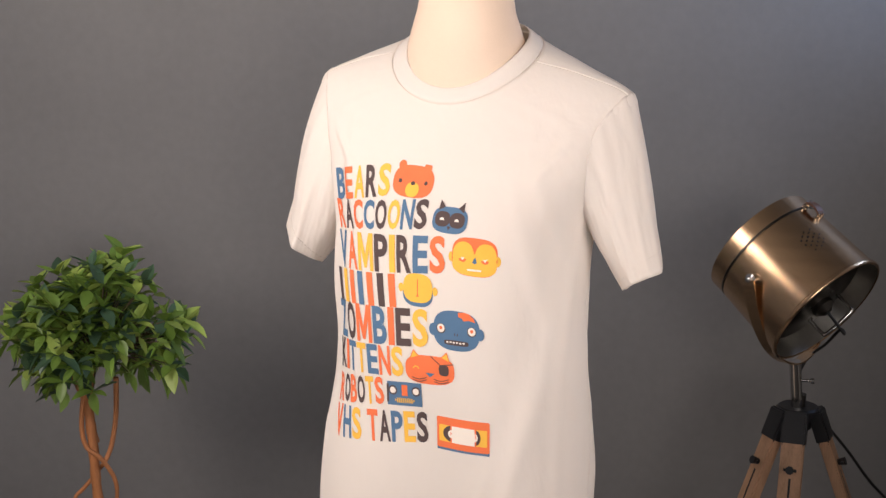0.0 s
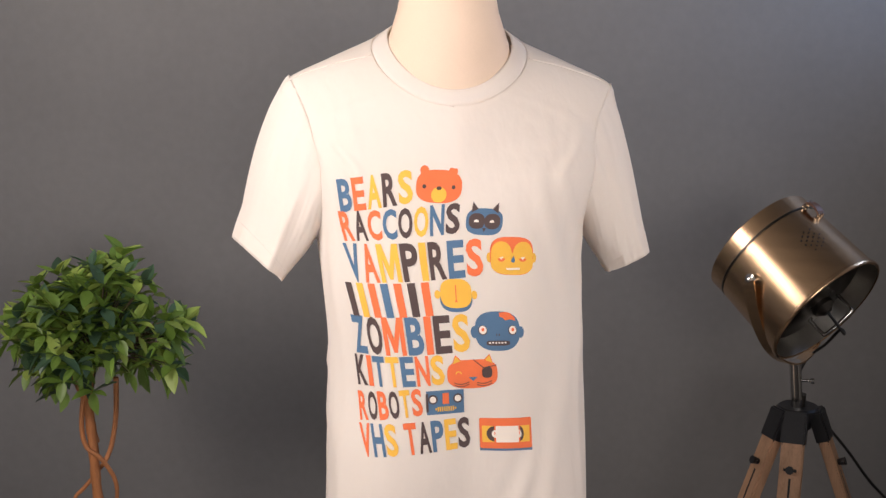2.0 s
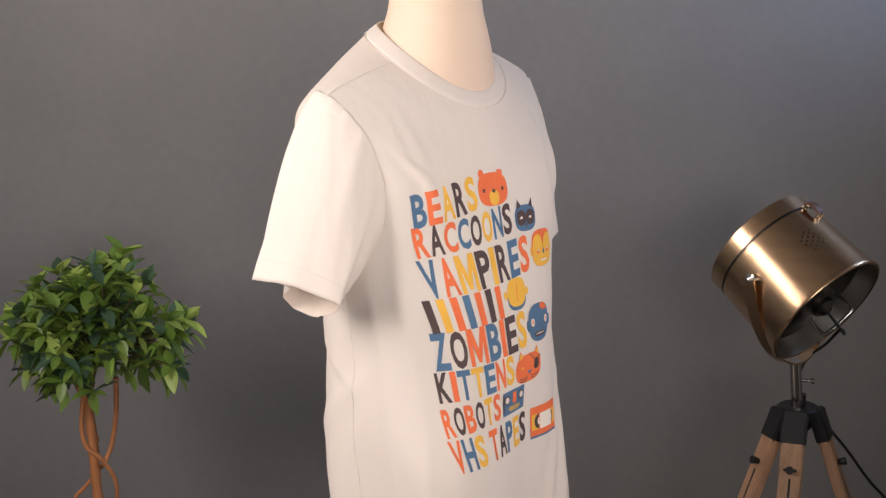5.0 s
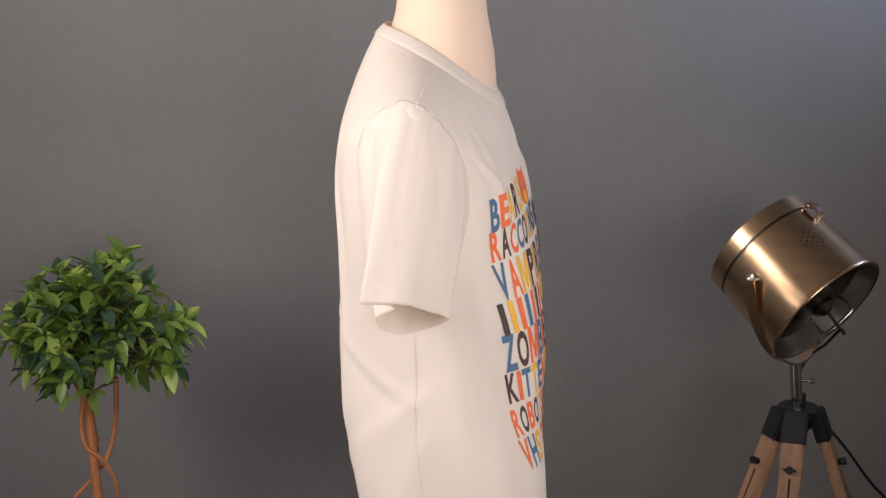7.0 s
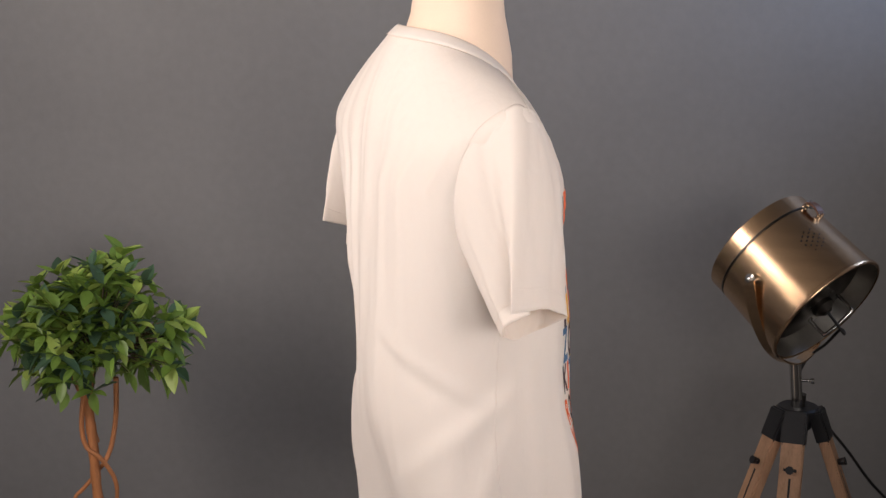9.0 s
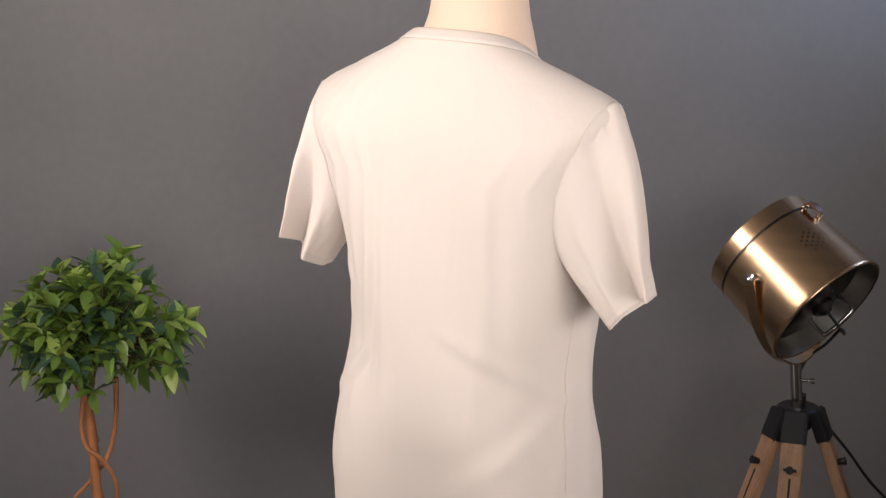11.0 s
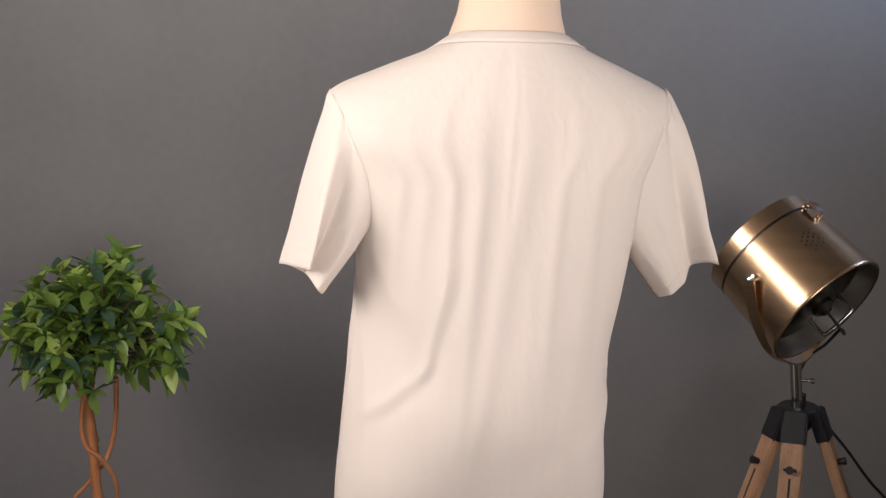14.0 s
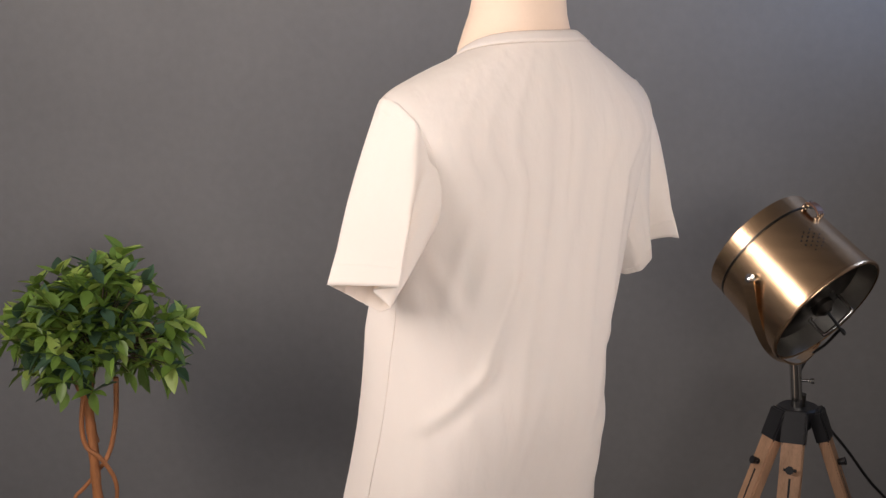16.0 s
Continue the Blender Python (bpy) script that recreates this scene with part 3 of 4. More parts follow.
class Badge:
    """A drawing area on the shirt, 0 to 1 both ways, in which flat shapes are printed over one another."""

    def __init__(self, s0, s1, z0, z1, rise=0.0):
        self.b, self.rise, self.level = (s0, s1, z0, z1), rise, 0

    def at(self, x, y):
        s0, s1, z0, z1 = self.b
        return s0 + x * (s1 - s0), z0 + y * (z1 - z0) + self.rise * (x - 0.5)

    def poly(self, name, pts, ink, parent, level=0, label=""):
        return print_part(name, flat([self.at(x, y) for x, y in pts]), ink, parent, 0.0008 + 0.00035 * level, label)

    def oval(self, name, cx, cy, rx, ry, ink, parent, level=0, n=2.0, a0=0, a1=360, label="", steps=36):
        pts = []
        for i in range(steps):
            a = radians(a0 + (a1 - a0) * i / (steps if a1 - a0 == 360 else steps - 1))
            c, s = math.cos(a), math.sin(a)
            pts.append((cx + rx * math.copysign(abs(c) ** (2 / n), c), cy + ry * math.copysign(abs(s) ** (2 / n), s)))
        return self.poly(name, pts, ink, parent, level, label)

    def line(self, name, pts, w, ink, parent, level=0):
        s0, s1, z0, z1 = self.b
        asp = (s1 - s0) / (z1 - z0)
        left, right = [], []
        for i, p in enumerate(pts):
            q, r = pts[max(i - 1, 0)], pts[min(i + 1, len(pts) - 1)]
            dx, dy = (r[0] - q[0]) * asp, r[1] - q[1]
            m = math.hypot(dx, dy)
            nx, ny = -dy / m * w / 2 / asp, dx / m * w / 2
            left.append((p[0] + nx, p[1] + ny))
            right.append((p[0] - nx, p[1] - ny))
        return self.poly(name, left + right[::-1], ink, parent, level)


# bear
g = Badge(-0.0621, 0.0049, 1.2400, 1.2870, -0.001)
f = g.oval("printed_bear", 0.5, 0.49, 0.5, 0.5, "o", shirt, 0, 2.7, label="orange bear face print")
for x in (0.17, 0.80):
    g.oval("ear", x, 0.96, 0.095, 0.15, "o", f, 0)
g.oval("muzzle", 0.51, 0.24, 0.165, 0.23, "y", f, 1, 2.2)
g.oval("nose", 0.505, 0.44, 0.055, 0.06, "k", f, 2)
for x in (0.18, 0.815):
    g.oval("eye", x, 0.48, 0.042, 0.065, "k", f, 1, steps=18)
# raccoon
g = Badge(0.0154, 0.0700, 1.1950, 1.2340, -0.002)
f = g.oval("printed_raccoon", 0.5, 0.48, 0.5, 0.49, "b", shirt, 0, 2.9, label="blue raccoon face print")
g.poly("ear", [(0.13, 0.80), (0.15, 1.20), (0.31, 0.95)], "k", f, 1)
g.poly("ear", [(0.86, 0.80), (0.85, 1.20), (0.69, 0.95)], "k", f, 1)
for x in (0.29, 0.71):
    g.oval("eye_mask", x, 0.50, 0.215, 0.285, "k", f, 1 if x < 0.5 else 2, 2.4)
    g.oval("eye", x - 0.01, 0.46, 0.065, 0.10, "w", f, 3, 2, 0, 180, steps=14)
g.poly("nose", [(0.45, 0.25), (0.56, 0.25), (0.50, 0.10)], "k", f, 1)
# orange and yellow head
g = Badge(0.0475, 0.1250, 1.1354, 1.1915, -0.004)
f = g.oval("printed_vampire", 0.5, 0.5, 0.44, 0.5, "o", shirt, 0, 3.2, label="orange and yellow head print")
for x in (0.05, 0.95):
    g.oval("ear", x, 0.45, 0.055, 0.13, "y", f, 0)
g.oval("chin_patch", 0.5, 0.30, 0.425, 0.29, "y", f, 1, 2.6)
for x in (0.285, 0.715):
    g.oval("cheek_patch", x, 0.52, 0.205, 0.36, "y", f, 2 if x < 0.5 else 3, 2.2)
    g.oval("dot", x - 0.01, 0.44, 0.075, 0.085, "o", f, 4, 2, 180, 360, steps=16)
    g.poly("wedge", [(x - 0.05, 0.47), (x + 0.035, 0.49), (x - 0.01, 0.40)], "w", f, 5)
g.poly("drop", [(0.46, 0.37), (0.51, 0.33), (0.55, 0.38), (0.52, 0.52)], "b", f, 4)
g.poly("bar", [(0.36, 0.19), (0.64, 0.20), (0.64, 0.15), (0.38, 0.14)], "w", f, 4)
# plain yellow disc with a blue rim
g = Badge(-0.0314, 0.0304, 1.0830, 1.1317, -0.001)
f = g.oval("printed_disc", 0.5, 0.42, 0.385, 0.42, "b", shirt, 0, 2.6, label="yellow disc print with a blue rim")
g.oval("disc_face", 0.5, 0.56, 0.375, 0.44, "y", f, 1, 2.7)
for x in (0.06, 0.94):
    g.oval("ear", x, 0.52, 0.07, 0.13, "y", f, 0)
g.poly("bar", [(0.465, 0.30), (0.535, 0.30), (0.51, 0.38), (0.512, 0.82), (0.485, 0.82), (0.487, 0.38)], "o", f, 2)
# blue head
g = Badge(0.0188, 0.0998, 1.0236, 1.0828, -0.004)
f = g.oval("printed_zombie", 0.5, 0.5, 0.43, 0.5, "b", shirt, 0, 2.6, label="blue zombie head print")
for x in (0.06, 0.94):
    g.oval("ear", x, 0.47, 0.07, 0.15, "b", f, 1)
g.poly("patch", [(0.53, 0.97), (0.54, 0.86), (0.60, 0.84), (0.64, 0.77), (0.74, 0.80), (0.85, 0.76), (0.82, 0.86), (0.74, 0.96), (0.64, 0.99)], "o", f, 1)
for x in (0.215, 0.785):
    g.oval("eye_ring", x, 0.52, 0.085, 0.125, "k", f, 1)
    g.oval("eye", x, 0.53, 0.070, 0.105, "w", f, 2)
    g.oval("pupil", x, 0.54, 0.030, 0.045, "o", f, 3, steps=16)
for x in (0.475, 0.52):
    g.oval("nostril", x, 0.41, 0.010, 0.035, "k", f, 1, steps=12)
g.oval("mouth", 0.5, 0.20, 0.225, 0.065, "k", f, 1, 4)
for i in range(6):
    g.oval("tooth", 0.335 + 0.06 * i, 0.205 + 0.008 * (i % 2), 0.022, 0.024, "w", f, 2, steps=10)
# kitten
g = Badge(-0.0203, 0.0560, 0.9692, 1.0140, 0.001)
f = g.oval("printed_kitten", 0.5, 0.48, 0.5, 0.49, "o", shirt, 0, 2.9, label="orange kitten face print with an eye patch")
for a, b, c in (((0.09, 0.80), (0.17, 1.14), (0.30, 0.93)), ((0.72, 0.93), (0.85, 1.14), (0.92, 0.78))):
    g.poly("ear", [a, b, c], "o", f, 1)
    m = ((a[0] + b[0] + c[0]) / 3, (a[1] + b[1] + c[1]) / 3)
    g.poly("inner_ear", [(m[0] + (q[0] - m[0]) * 0.72, m[1] + (q[1] - m[1]) * 0.72) for q in (a, b, c)], "y", f, 2)
g.line("patch_strap", [(0.52, 0.97), (0.72, 0.68), (0.98, 0.74)], 0.03, "k", f, 1)
g.oval("eye_patch", 0.79, 0.52, 0.10, 0.19, "k", f, 2, 2.8)
g.line("closed_eye", [(0.17, 0.50), (0.19, 0.56), (0.225, 0.58), (0.26, 0.56), (0.28, 0.50)], 0.04, "y", f, 1)
g.poly("nose", [(0.42, 0.38), (0.60, 0.38), (0.51, 0.24)], "b", f, 1)
for x0, x1 in ((0.14, 0.43), (0.58, 0.88)):
    for dy in (0.0, -0.08):
        g.line("whisker", [(x0 + (x1 - x0) * k / 6, 0.24 + dy - 0.10 * math.sin(math.pi * (0.15 + 0.8 * k / 6))) for k in range(7)], 0.028, "k", f, 1)
# robot
g = Badge(-0.0523, 0.0035, 0.9300, 0.9670, 0.0030)
f = g.poly("printed_robot", [(0, 0), (1, 0), (1, 0.98), (0.5, 1.0), (0, 0.98)], "b", shirt, 0, "blue square robot face print")
for x in (0.02, 0.965):
    g.poly("side_strip", [(x - 0.03, 0.12), (x + 0.03, 0.12), (x + 0.03, 0.88), (x - 0.03, 0.88)], "k" if x < 0.5 else "b", f, 1)
for x in (0.175, 0.84):
    g.oval("eye_ring", x, 0.63, 0.125, 0.20, "k", f, 1)
    g.oval("eye", x, 0.63, 0.085, 0.135, "w", f, 2)
g.poly("nose_plate", [(0.43, 0.42), (0.60, 0.42), (0.60, 0.88), (0.43, 0.88)], "o", f, 1)
for i in range(10):
    x = 0.23 + 0.058 * i
    g.poly("mouth_bar", [(x, 0.12 if i not in (0, 9) else 0.18), (x + 0.035, 0.12 if i not in (0, 9) else 0.18), (x + 0.035, 0.32 if i not in (0, 9) else 0.27), (x, 0.32 if i not in (0, 9) else 0.27)], "y", f, 1)
# cassette
g = Badge(0.0256, 0.1065, 0.8700, 0.9205, -0.003)
f = g.poly("printed_cassette", [(0, 0), (1, 0), (1, 0.36), (0, 0.36)], "b", shirt, 0, "orange video cassette print")
g.poly("casing", [(0, 0.10), (0.03, 0.07), (0.97, 0.07), (1, 0.10), (1, 0.97), (0.98, 1), (0.02, 1), (0, 0.97)], "o", f, 1)
g.poly("window_band", [(0.045, 0.26), (0.955, 0.26), (0.955, 0.76), (0.045, 0.76)], "y", f, 2)
for x, a0, a1 in ((0.265, 90, 270), (0.735, -90, 90)):
    g.oval("reel", x + (0.03 if x < 0.5 else -0.01), 0.52, 0.17 if x < 0.5 else 0.11, 0.24, "k", f, 3, 2, a0, a1)
    g.oval("reel_hub", x + (0.03 if x < 0.5 else -0.01), 0.52, 0.075 if x < 0.5 else 0.06, 0.12, "w", f, 4, 2, a0, a1)
g.poly("label_edge", [(0.265, 0.24), (0.755, 0.24), (0.755, 0.79), (0.265, 0.79)], "o", f, 4)
g.poly("label_area", [(0.295, 0.265), (0.725, 0.265), (0.725, 0.765), (0.295, 0.765)], "w", f, 5)


# ---- the plant ----
def leaf_bm(length, width, curl, bend, bm=None, m=None):
    """A pointed leaf along +x, folded along its midrib and bent down."""
    bm = bm or bmesh.new()
    m = m or Matrix()
    rows = []
    for t in (0.0, 0.18, 0.4, 0.65, 0.86, 1.0):
        w = width * 0.5 * (math.sin(math.pi * min(1, t * 0.98 + 0.02) ** 0.85) ** 0.9) if 0 < t < 1 else 0.0008
        x = length * t
        z = -bend * length * t * t
        rows.append([bm.verts.new(m @ Vector(p)) for p in ((x, -w, z + curl * w), (x, 0, z), (x, w, z + curl * w))])
    for a, b in zip(rows, rows[1:]):
        for i in (0, 1):
            bm.faces.new((a[i], a[i + 1], b[i + 1], b[i]))
    return bm


def plant():
    rng = random.Random(11)
    foot = Vector((-0.735, 0.8, 0.0))
    tree = tagged(new("potted_tree"), "small bushy green tree with a twisted orange-brown trunk", "plant")
    tree.location = foot
    C = Vector((0.004, 0.0, 0.800))
    part("pot", lathe([(0.0, 0.0), (0.0, 0.085), (0.01, 0.09), (0.17, 0.115), (0.19, 0.12), (0.19, 0.108), (0.165, 0.105), (0.165, 0.0)], (0, 0, 0), (0, 0, 1), 40), CLAY, tree)
    part("soil", lathe([(0.167, 0.0), (0.169, 0.06), (0.167, 0.104)], (0, 0, 0), (0, 0, 1), 32), SOIL, tree)
    part("trunk", tube(curve_points([(0.006, 0, 0.16), (0.002, 0.004, 0.3), (-0.012, 0, 0.43), (-0.016, -0.004, 0.55), (-0.022, 0, 0.66), (-0.008, 0, 0.76)], 8),
                       [0.0108 + 0.0008 * math.sin(i * 1.7) for i in range(41)], 14), BARK, tree)
    for pts in (
        [(-0.022, 0.0, 0.70), (-0.033, -0.008, 0.64), (-0.036, -0.012, 0.585), (-0.025, -0.018, 0.55), (0.0035, -0.022, 0.528), (0.0254, -0.016, 0.490), (0.0326, -0.012, 0.457), (0.030, -0.010, 0.42), (0.02, -0.01, 0.30), (0.035, -0.01, 0.17)],
        [(0.038, 0.006, 0.70), (0.036, 0.004, 0.64), (0.033, 0.0, 0.60), (0.023, -0.006, 0.548), (0.0085, -0.014, 0.515), (-0.006, 0.014, 0.495), (-0.024, 0.008, 0.472), (-0.042, -0.004, 0.452), (-0.062, -0.010, 0.428), (-0.085, -0.012, 0.35), (-0.05, -0.01, 0.17)],
        [(-0.012, 0.018, 0.55), (-0.03, 0.012, 0.63), (-0.06, 0.0, 0.72)],
    ):
        cp = curve_points(pts, 8)
        part("root_stem", tube(cp, [0.0058 - 0.002 * i / len(cp) for i in range(len(cp))], 10), BARK, tree, "thin brown stem twisted round the trunk")
    shapes = [(rng.uniform(0.046, 0.064), rng.uniform(0.021, 0.029), rng.uniform(0.2, 0.55), rng.uniform(0.0, 0.28)) for _ in range(9)]
    meshes = []
    for i, s in enumerate(shapes):
        bm = leaf_bm(*s)
        me = bpy.data.meshes.new("leaf")
        bm.to_mesh(me)
        bm.free()
        me.materials.append((LEAF, LEAF, LEAF_LIGHT, LEAF, LEAF_BLUE, LEAF, LEAF_LIGHT, LEAF, LEAF_BLUE)[i])
        for p in me.polygons:
            p.use_smooth = True
        meshes.append(me)
    rest, twigs = bmesh.new(), bmesh.new()
    spots = []
    for i in range(235):
        while True:
            d = Vector((rng.gauss(0, 1), rng.gauss(0, 1), rng.gauss(0, 1))).normalized()
            if d.z > -0.8:
                break
        k = 1.0 + 0.16 * noise.noise(d * 2.1 + Vector((3, 0, 0))) + 0.05 * noise.noise(d * 6)
        r = rng.uniform(0.62, 0.97) if i > 90 else rng.uniform(0.25, 0.7)
        p = C + Vector((d.x * 0.202, d.y * 0.185, d.z * (0.140 if d.z > 0 else 0.150) + 0.006)) * k * r
        if d.x > 0.05 and d.z > 0.5:
            p.z += 0.024
        spots.append((p, d))
    near = sorted(range(len(spots)), key=lambda i: spots[i][0].y)
    rank = {i: n for n, i in enumerate(near)}
    count = 0
    for i, (p, d) in enumerate(spots):
        root = C + (p - C) * 0.35 + Vector((0, 0, -0.03))
        tube([root, (root + p) / 2 + Vector((0, 0, 0.008)), p], [0.0022, 0.0016, 0.001], 5, twigs, False)
        up = (d + Vector((0, 0, 0.45))).normalized()
        for j in range(rng.randint(4, 6)):
            az = j * 2.4 + rng.uniform(-0.4, 0.4)
            _, s, u = basis(up)
            out = (s * math.cos(az) + u * math.sin(az) + up * rng.uniform(0.05, 0.9) + Vector((0, 0, 0.12))).normalized()
            side = out.cross(Vector((rng.uniform(-.3, .3), rng.uniform(-.3, .3), 1))).normalized()
            top = side.cross(out)
            m = Matrix((out, -side, top)).transposed().to_4x4()
            m.translation = p
            size = rng.uniform(0.75, 1.12)
            if rank[i] < 62 and count < 300:
                ob = new("leaf", meshes[rng.randrange(9)])
                ob.parent = tree
                ob.matrix_basis = m @ Matrix.Scale(size, 4)
                count += 1
            else:
                sh = shapes[rng.randrange(9)]
                before = len(rest.faces)
                leaf_bm(*sh, rest, m @ Matrix.Scale(size, 4))
                rest.faces.ensure_lookup_table()
                q = rng.choice((0, 0, 0, 1, 2, 2))
                for f in rest.faces[before:]:
                    f.material_index = q
    part("twig_mass", twigs, TWIG, tree)
    tagged(part("foliage", rest, [LEAF, LEAF_BLUE, LEAF_LIGHT], tree), kind="stuff")


plant()


# ---- the spotlight on its tripod ----
def spotlight():
    lamp = tagged(new("tripod_spotlight"), "vintage bronze drum spotlight on a wooden tripod", "floor lamp")
    O = Vector((0.7202, 0.7608, 0.9353))
    A = Vector((0.5575, -0.608, -0.565)).normalized()       # from the front glass to the back
    Hh = Vector((-0.643, -0.766, 0.0)).normalized()         # the hinges' axis
    Hh = (Hh - A * Hh.dot(A)).normalized()
    R = 0.128
    RY = 0.149
    hang = O - A * 0.006               # the yoke's middle
    drum = part("drum", lathe([(-0.100, R * 0.93), (-0.103, R * 0.98), (-0.101, R), (-0.067, R), (-0.065, R - 0.002), (-0.063, R - 0.002), (-0.061, R + 0.0005), (0.100, R * 1.055),
                               (0.102, R * 1.055 + 0.003), (0.107, R * 1.055 + 0.0035), (0.110, R * 1.055 + 0.002), (0.111, R * 1.055 - 0.001), (0.109, R * 1.055 - 0.004)], O, A, 96), BRASS, lamp, "brushed bronze drum housing")
    part("seam_ring", lathe([(-0.0668, R - 0.003), (-0.0668, R + 0.0008), (-0.0632, R + 0.0008), (-0.0632, R - 0.003)], O, A, 96), DARKSTEEL, drum)
    part("inner_lining", lathe([(0.109, R * 1.055 - 0.004), (0.066, R - 0.008)], O, A, 72), GREYSTEEL, drum)
    part("back_plate", lathe([(0.068, R - 0.006), (0.070, R * 0.8), (0.080, R * 0.5), (0.090, 0.03), (0.090, 0.0)], O, A, 72), DARKSTEEL, lamp, "dark polished steel back plate")
    part("front_glass", lathe([(-0.098, R * 0.93), (-0.096, R * 0.5), (-0.095, 0.0)], O, A, 64), STEEL, lamp)
    _, Sx, Ux = basis(A)
    # small ventilation holes in the side
    for i in range(4):
        for j in range(6):
            if (i in (0, 3)) and j in (0, 5):
                continue
            ang = 1.02 + 0.066 * j
            n = Sx * math.cos(ang) + Ux * math.sin(ang)
            p = O + A * (-0.010 + 0.013 * i + 0.006 * (j % 2)) + n * (R + 0.0045)
            part("vent_hole", tube([p - n * 0.006, p], 0.0018, 8), BLACK, drum)
    # catch on top of the drum
    for sgn in (1,):
        n = Sx * math.cos(1.66) + Ux * math.sin(1.66)
        base = O + n * (R + 0.004)
        side = A.cross(n)
        bm = bmesh.new()
        pts = []
        for k in range(13):
            a = math.pi * k / 12
            pts.append(base + A * (-0.068 + 0.02 * (1 - math.cos(a))) + n * (0.004 + 0.010 * math.sin(a)))
        rings(bm, [[p + side * w + n * h for w, h in ((-0.011, -0.002), (0.011, -0.002), (0.011, 0.002), (-0.011, 0.002))] for p in pts], True, True, True)
        part("carry_strap", bm, LEATHER, lamp, "short brown leather strap")
        for w in (-0.066, -0.030):
            for q in (-0.007, 0.007):
                p = base + A * w + side * q
                part("rivet", tube([p - n * 0.003, p + n * 0.012], 0.0038, 10), STEEL, lamp)
    # hinge bolts and the yoke, a flat strap bent round the drum
    for s in (1, -1):
        p = hang + Hh * s * (RY - 0.020)
        part("hinge_bolt", lathe([(0.0, 0.0), (0.0, 0.012), (0.016, 0.012), (0.018, 0.006), (0.024, 0.006), (0.026, 0.0)], p, Hh * s, 20), STEEL, lamp)
    down = Vector((0, 0, -1))
    bm = bmesh.new()
    loops = []
    for k in range(49):
        a = math.pi * k / 48
        rr = Hh * math.cos(a) * RY + (down + Vector((0.11, 0, 0))) * (math.sin(a) * 0.194)
        nrm = (Hh * math.cos(a) + down * math.sin(a)).normalized()
        wd = Hh.cross(down).normalized()
        w = 0.0125
        loops.append([hang + rr + wd * q + nrm * h for q, h in ((-w, -0.0016), (w, -0.0016), (w, 0.0016), (-w, 0.0016))])
    rings(bm, loops, True, True, True)
    part("yoke", bm, BRASS, lamp, "bent bronze strap yoke", smooth=False)
    low = hang + (down + Vector((0.11, 0, 0))) * 0.194
    # back handle: a bent rod with its feet on the plate
    e1 = A.cross(Vector((-0.23, -0.95, 0.22))).normalized()
    f0 = O + A * 0.090 - e1 * 0.038 + A.cross(e1) * 0.02
    f1 = O + A * 0.090 + e1 * 0.038 + A.cross(e1) * 0.02
    part("back_handle", tube(curve_points([f0, f0 + A * 0.038, f0 + A * 0.047 + e1 * 0.008, f1 + A * 0.047 - e1 * 0.008, f1 + A * 0.038, f1], 6), 0.0042, 10), STEEL, lamp, "bent steel rod handle")
    sw = O + A * 0.090
    part("socket_cap", lathe([(0, 0.024), (0.010, 0.024), (0.016, 0.017), (0.022, 0.010), (0.022, 0.0)], sw, A, 32), DARKSTEEL, lamp)
    for k in range(4):
        a = k * math.pi / 2 + 0.5
        p = sw + (e1 * math.cos(a) + A.cross(e1) * math.sin(a)) * 0.040
        part("screw", lathe([(0, 0.005), (0.004, 0.005), (0.005, 0.0)], p, A, 12), STEEL, lamp)
    cable = curve_points([sw + A * 0.02, sw + A * 0.055 + Vector((0.01, 0, -0.02)), O + Vector((0.10, -0.03, -0.11)), O + Vector((0.085, 0.02, -0.155)), O + Vector((0.05, 0.045, -0.20)),
                          O + Vector((0.03, 0.055, -0.28)), Vector((0.80, 0.86, 0.61)), Vector((0.845, 0.885, 0.565)), Vector((0.90, 0.90, 0.50)), Vector((0.96, 0.93, 0.42)), Vector((1.06, 0.98, 0.30)), Vector((1.15, 1.05, 0.10)), Vector((1.2, 1.1, 0.004))], 8)
    part("power_cable", tube(cable, 0.0032, 8), RUBBER, lamp)
    # neck rod, knob and the tripod
    hub = Vector((0.755, 0.785, 0.640))
    part("neck_rod", tube([hub + Vector((0, 0, -0.03)), low + Vector((0, 0, 0.003))], 0.0125, 20), STEEL, lamp)
    part("neck_sleeve", tube([hub + Vector((0, 0, 0.0)), hub + Vector((0, 0, 0.03))], 0.0155, 20), DARKSTEEL, lamp)
    kb = hub + Vector((0.0, -0.008, 0.062))
    part("rod_screw", tube([kb, kb + Vector((0.020, -0.004, 0)), kb + Vector((0.021, -0.004, 0)), kb + Vector((0.028, -0.006, 0))], [0.003, 0.003, 0.006, 0.006], 10), STEEL, lamp)
    part("tripod_head", lathe([(-0.045, 0.0), (-0.045, 0.028), (-0.01, 0.045), (0.0, 0.045), (0.004, 0.04), (0.004, 0.0)], hub, (0, 0, 1), 32), BLACK, lamp)
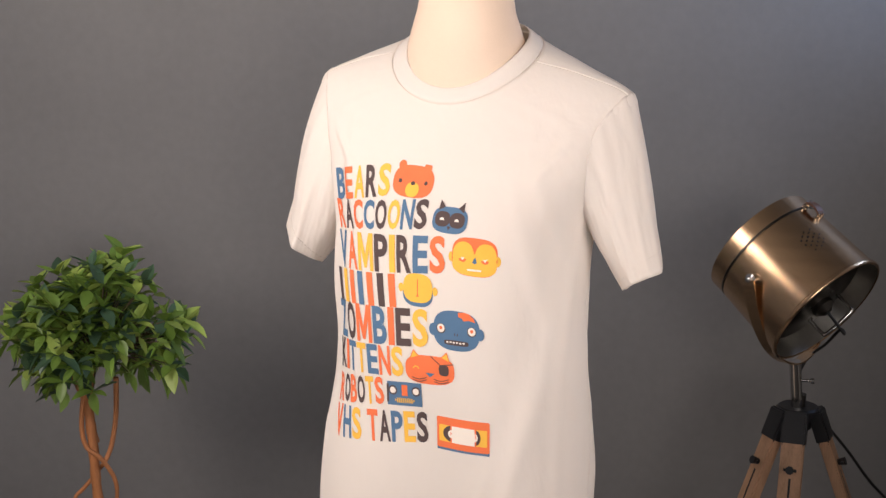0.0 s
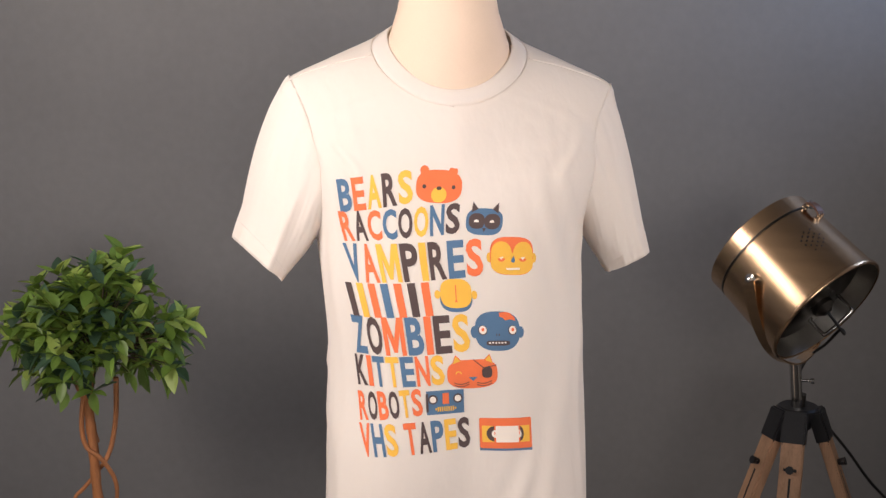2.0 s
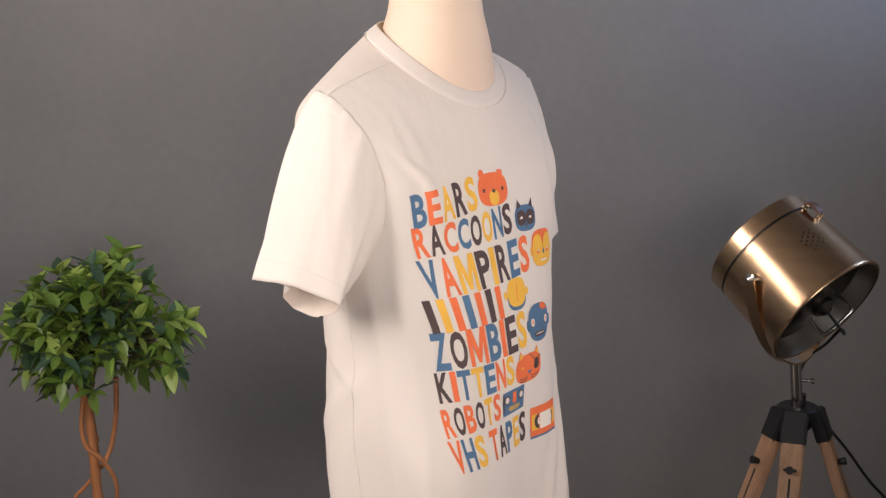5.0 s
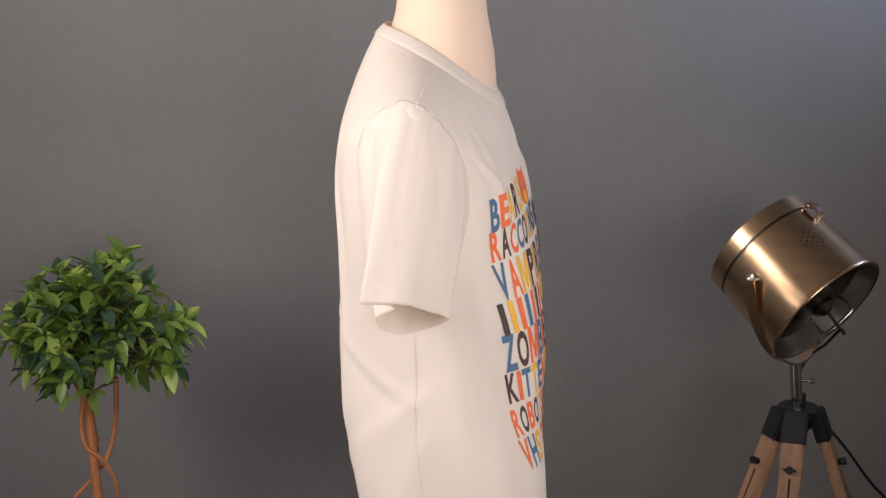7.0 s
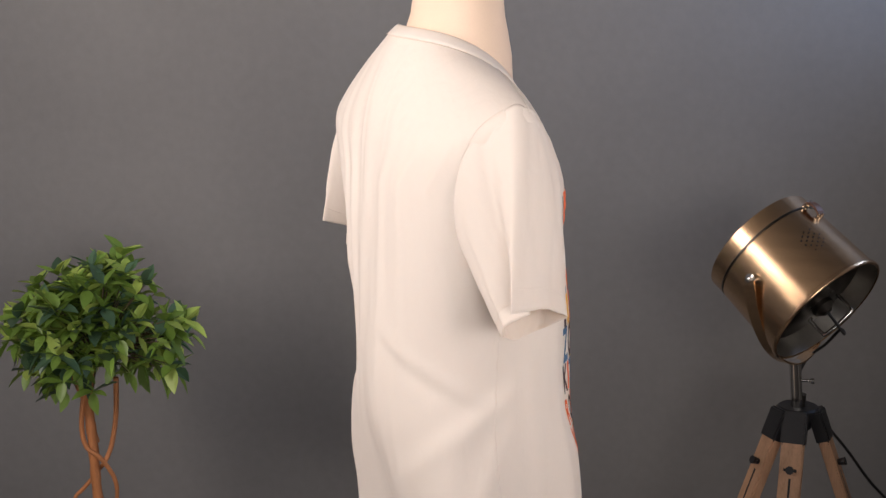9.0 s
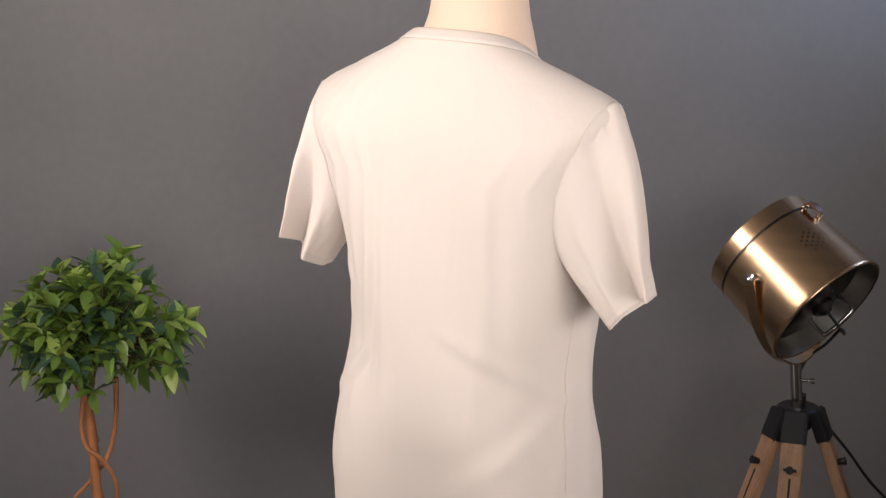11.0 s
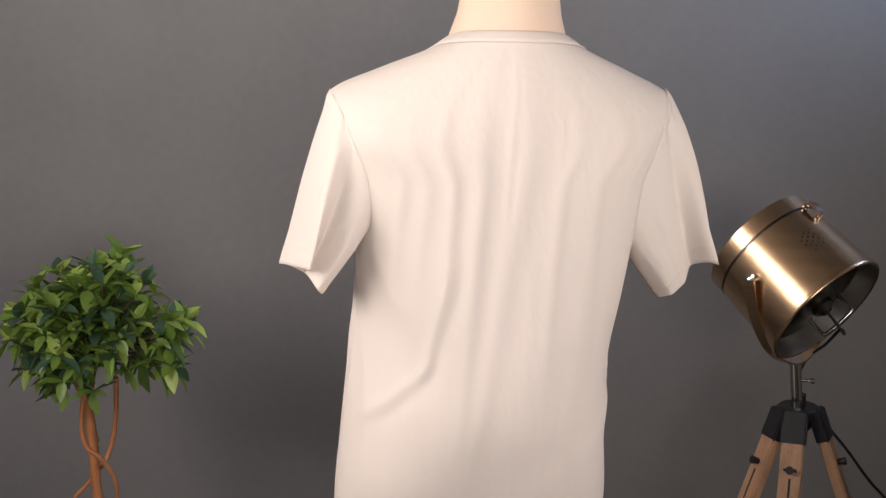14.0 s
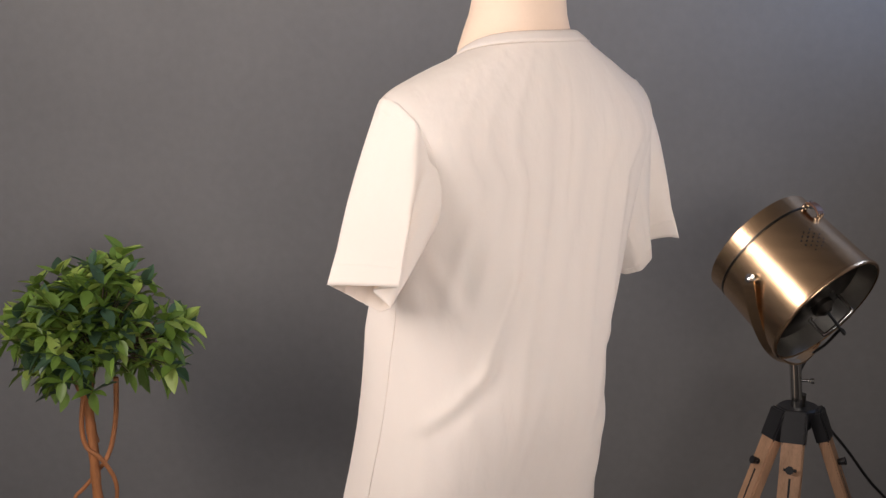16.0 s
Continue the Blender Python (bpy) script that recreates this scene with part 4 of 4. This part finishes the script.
    for az, slope in ((200, 0.40), (250, 0.36), (338, 0.36)):
        rad = Vector((math.cos(radians(az)), math.sin(radians(az)), 0))
        top = hub + rad * 0.038 + Vector((0, 0, -0.004))
        L = (hub.z - 0.004) / 1.0
        foot = top + rad * slope * L + Vector((0, 0, -top.z))
        d = (foot - top).normalized()
        side = Vector((-rad.y, rad.x, 0))
        nrm = side.cross(d).normalized()

        def bar(t0, t1, w, h, bevel):
            m = Matrix((side, nrm, d)).transposed().to_4x4()
            m.translation = top
            b = box(-w, -h, t0, w, h, t1, bevel)
            bmesh.ops.transform(b, matrix=m, verts=b.verts)
            return b
        ln = (foot - top).length
        leg = part("leg", bar(0.052, ln, 0.0235, 0.0115, 0.003), OAK, lamp, "worn brown wooden tripod leg", smooth=False)
        part("leg_bracket", bar(-0.004, 0.066, 0.0262, 0.0150, 0.004), BLACK, leg, smooth=False)
        p = top + d * 0.118
        fr = nrm if nrm.dot(rad) > 0 else -nrm
        part("wing_screw", tube([p + fr * 0.010, p + fr * 0.028], [0.006, 0.009], 10), BLACK, leg)
        part("wing", tube([p + fr * 0.022 - side * 0.013, p + fr * 0.022 + side * 0.013], 0.0032, 8), BLACK, leg)
        b = bar(0.135, min(ln - 0.05, 0.42), 0.0022, 0.0122, 0.0)
        part("slot", b, BLACK, leg, smooth=False)
    ring = [(0.0, 0.0), (0.0, 0.006), (0.004, 0.008), (0.008, 0.0)]
    for k in range(6):
        a = k * math.pi / 3 + 0.3
        p = hub + Vector((math.cos(a) * 0.046, math.sin(a) * 0.046, -0.012))
        part("head_bolt", lathe(ring, p, (math.cos(a), math.sin(a), 0), 10), STEEL, lamp)


spotlight()


# ---- what moves ----
def turned(t):
    """The turntable's pose at t seconds: a steady turn on an axis that leans a little."""
    view = Vector((0, math.cos(radians(PITCH)), -math.sin(radians(PITCH))))
    lean = Matrix.Translation(EYE) @ Matrix.Rotation(radians(LEAN), 4, view) @ Matrix.Translation(-EYE)
    return lean @ pose(SIDE, 0, 0, 0, 0, TURN_START + TURN_RATE * t)


def motions():
    rows = [(t / 2, turned(t / 2)) for t in range(33)]
    walk(shirt, rows)
    walk(mannequin, rows)


motions()
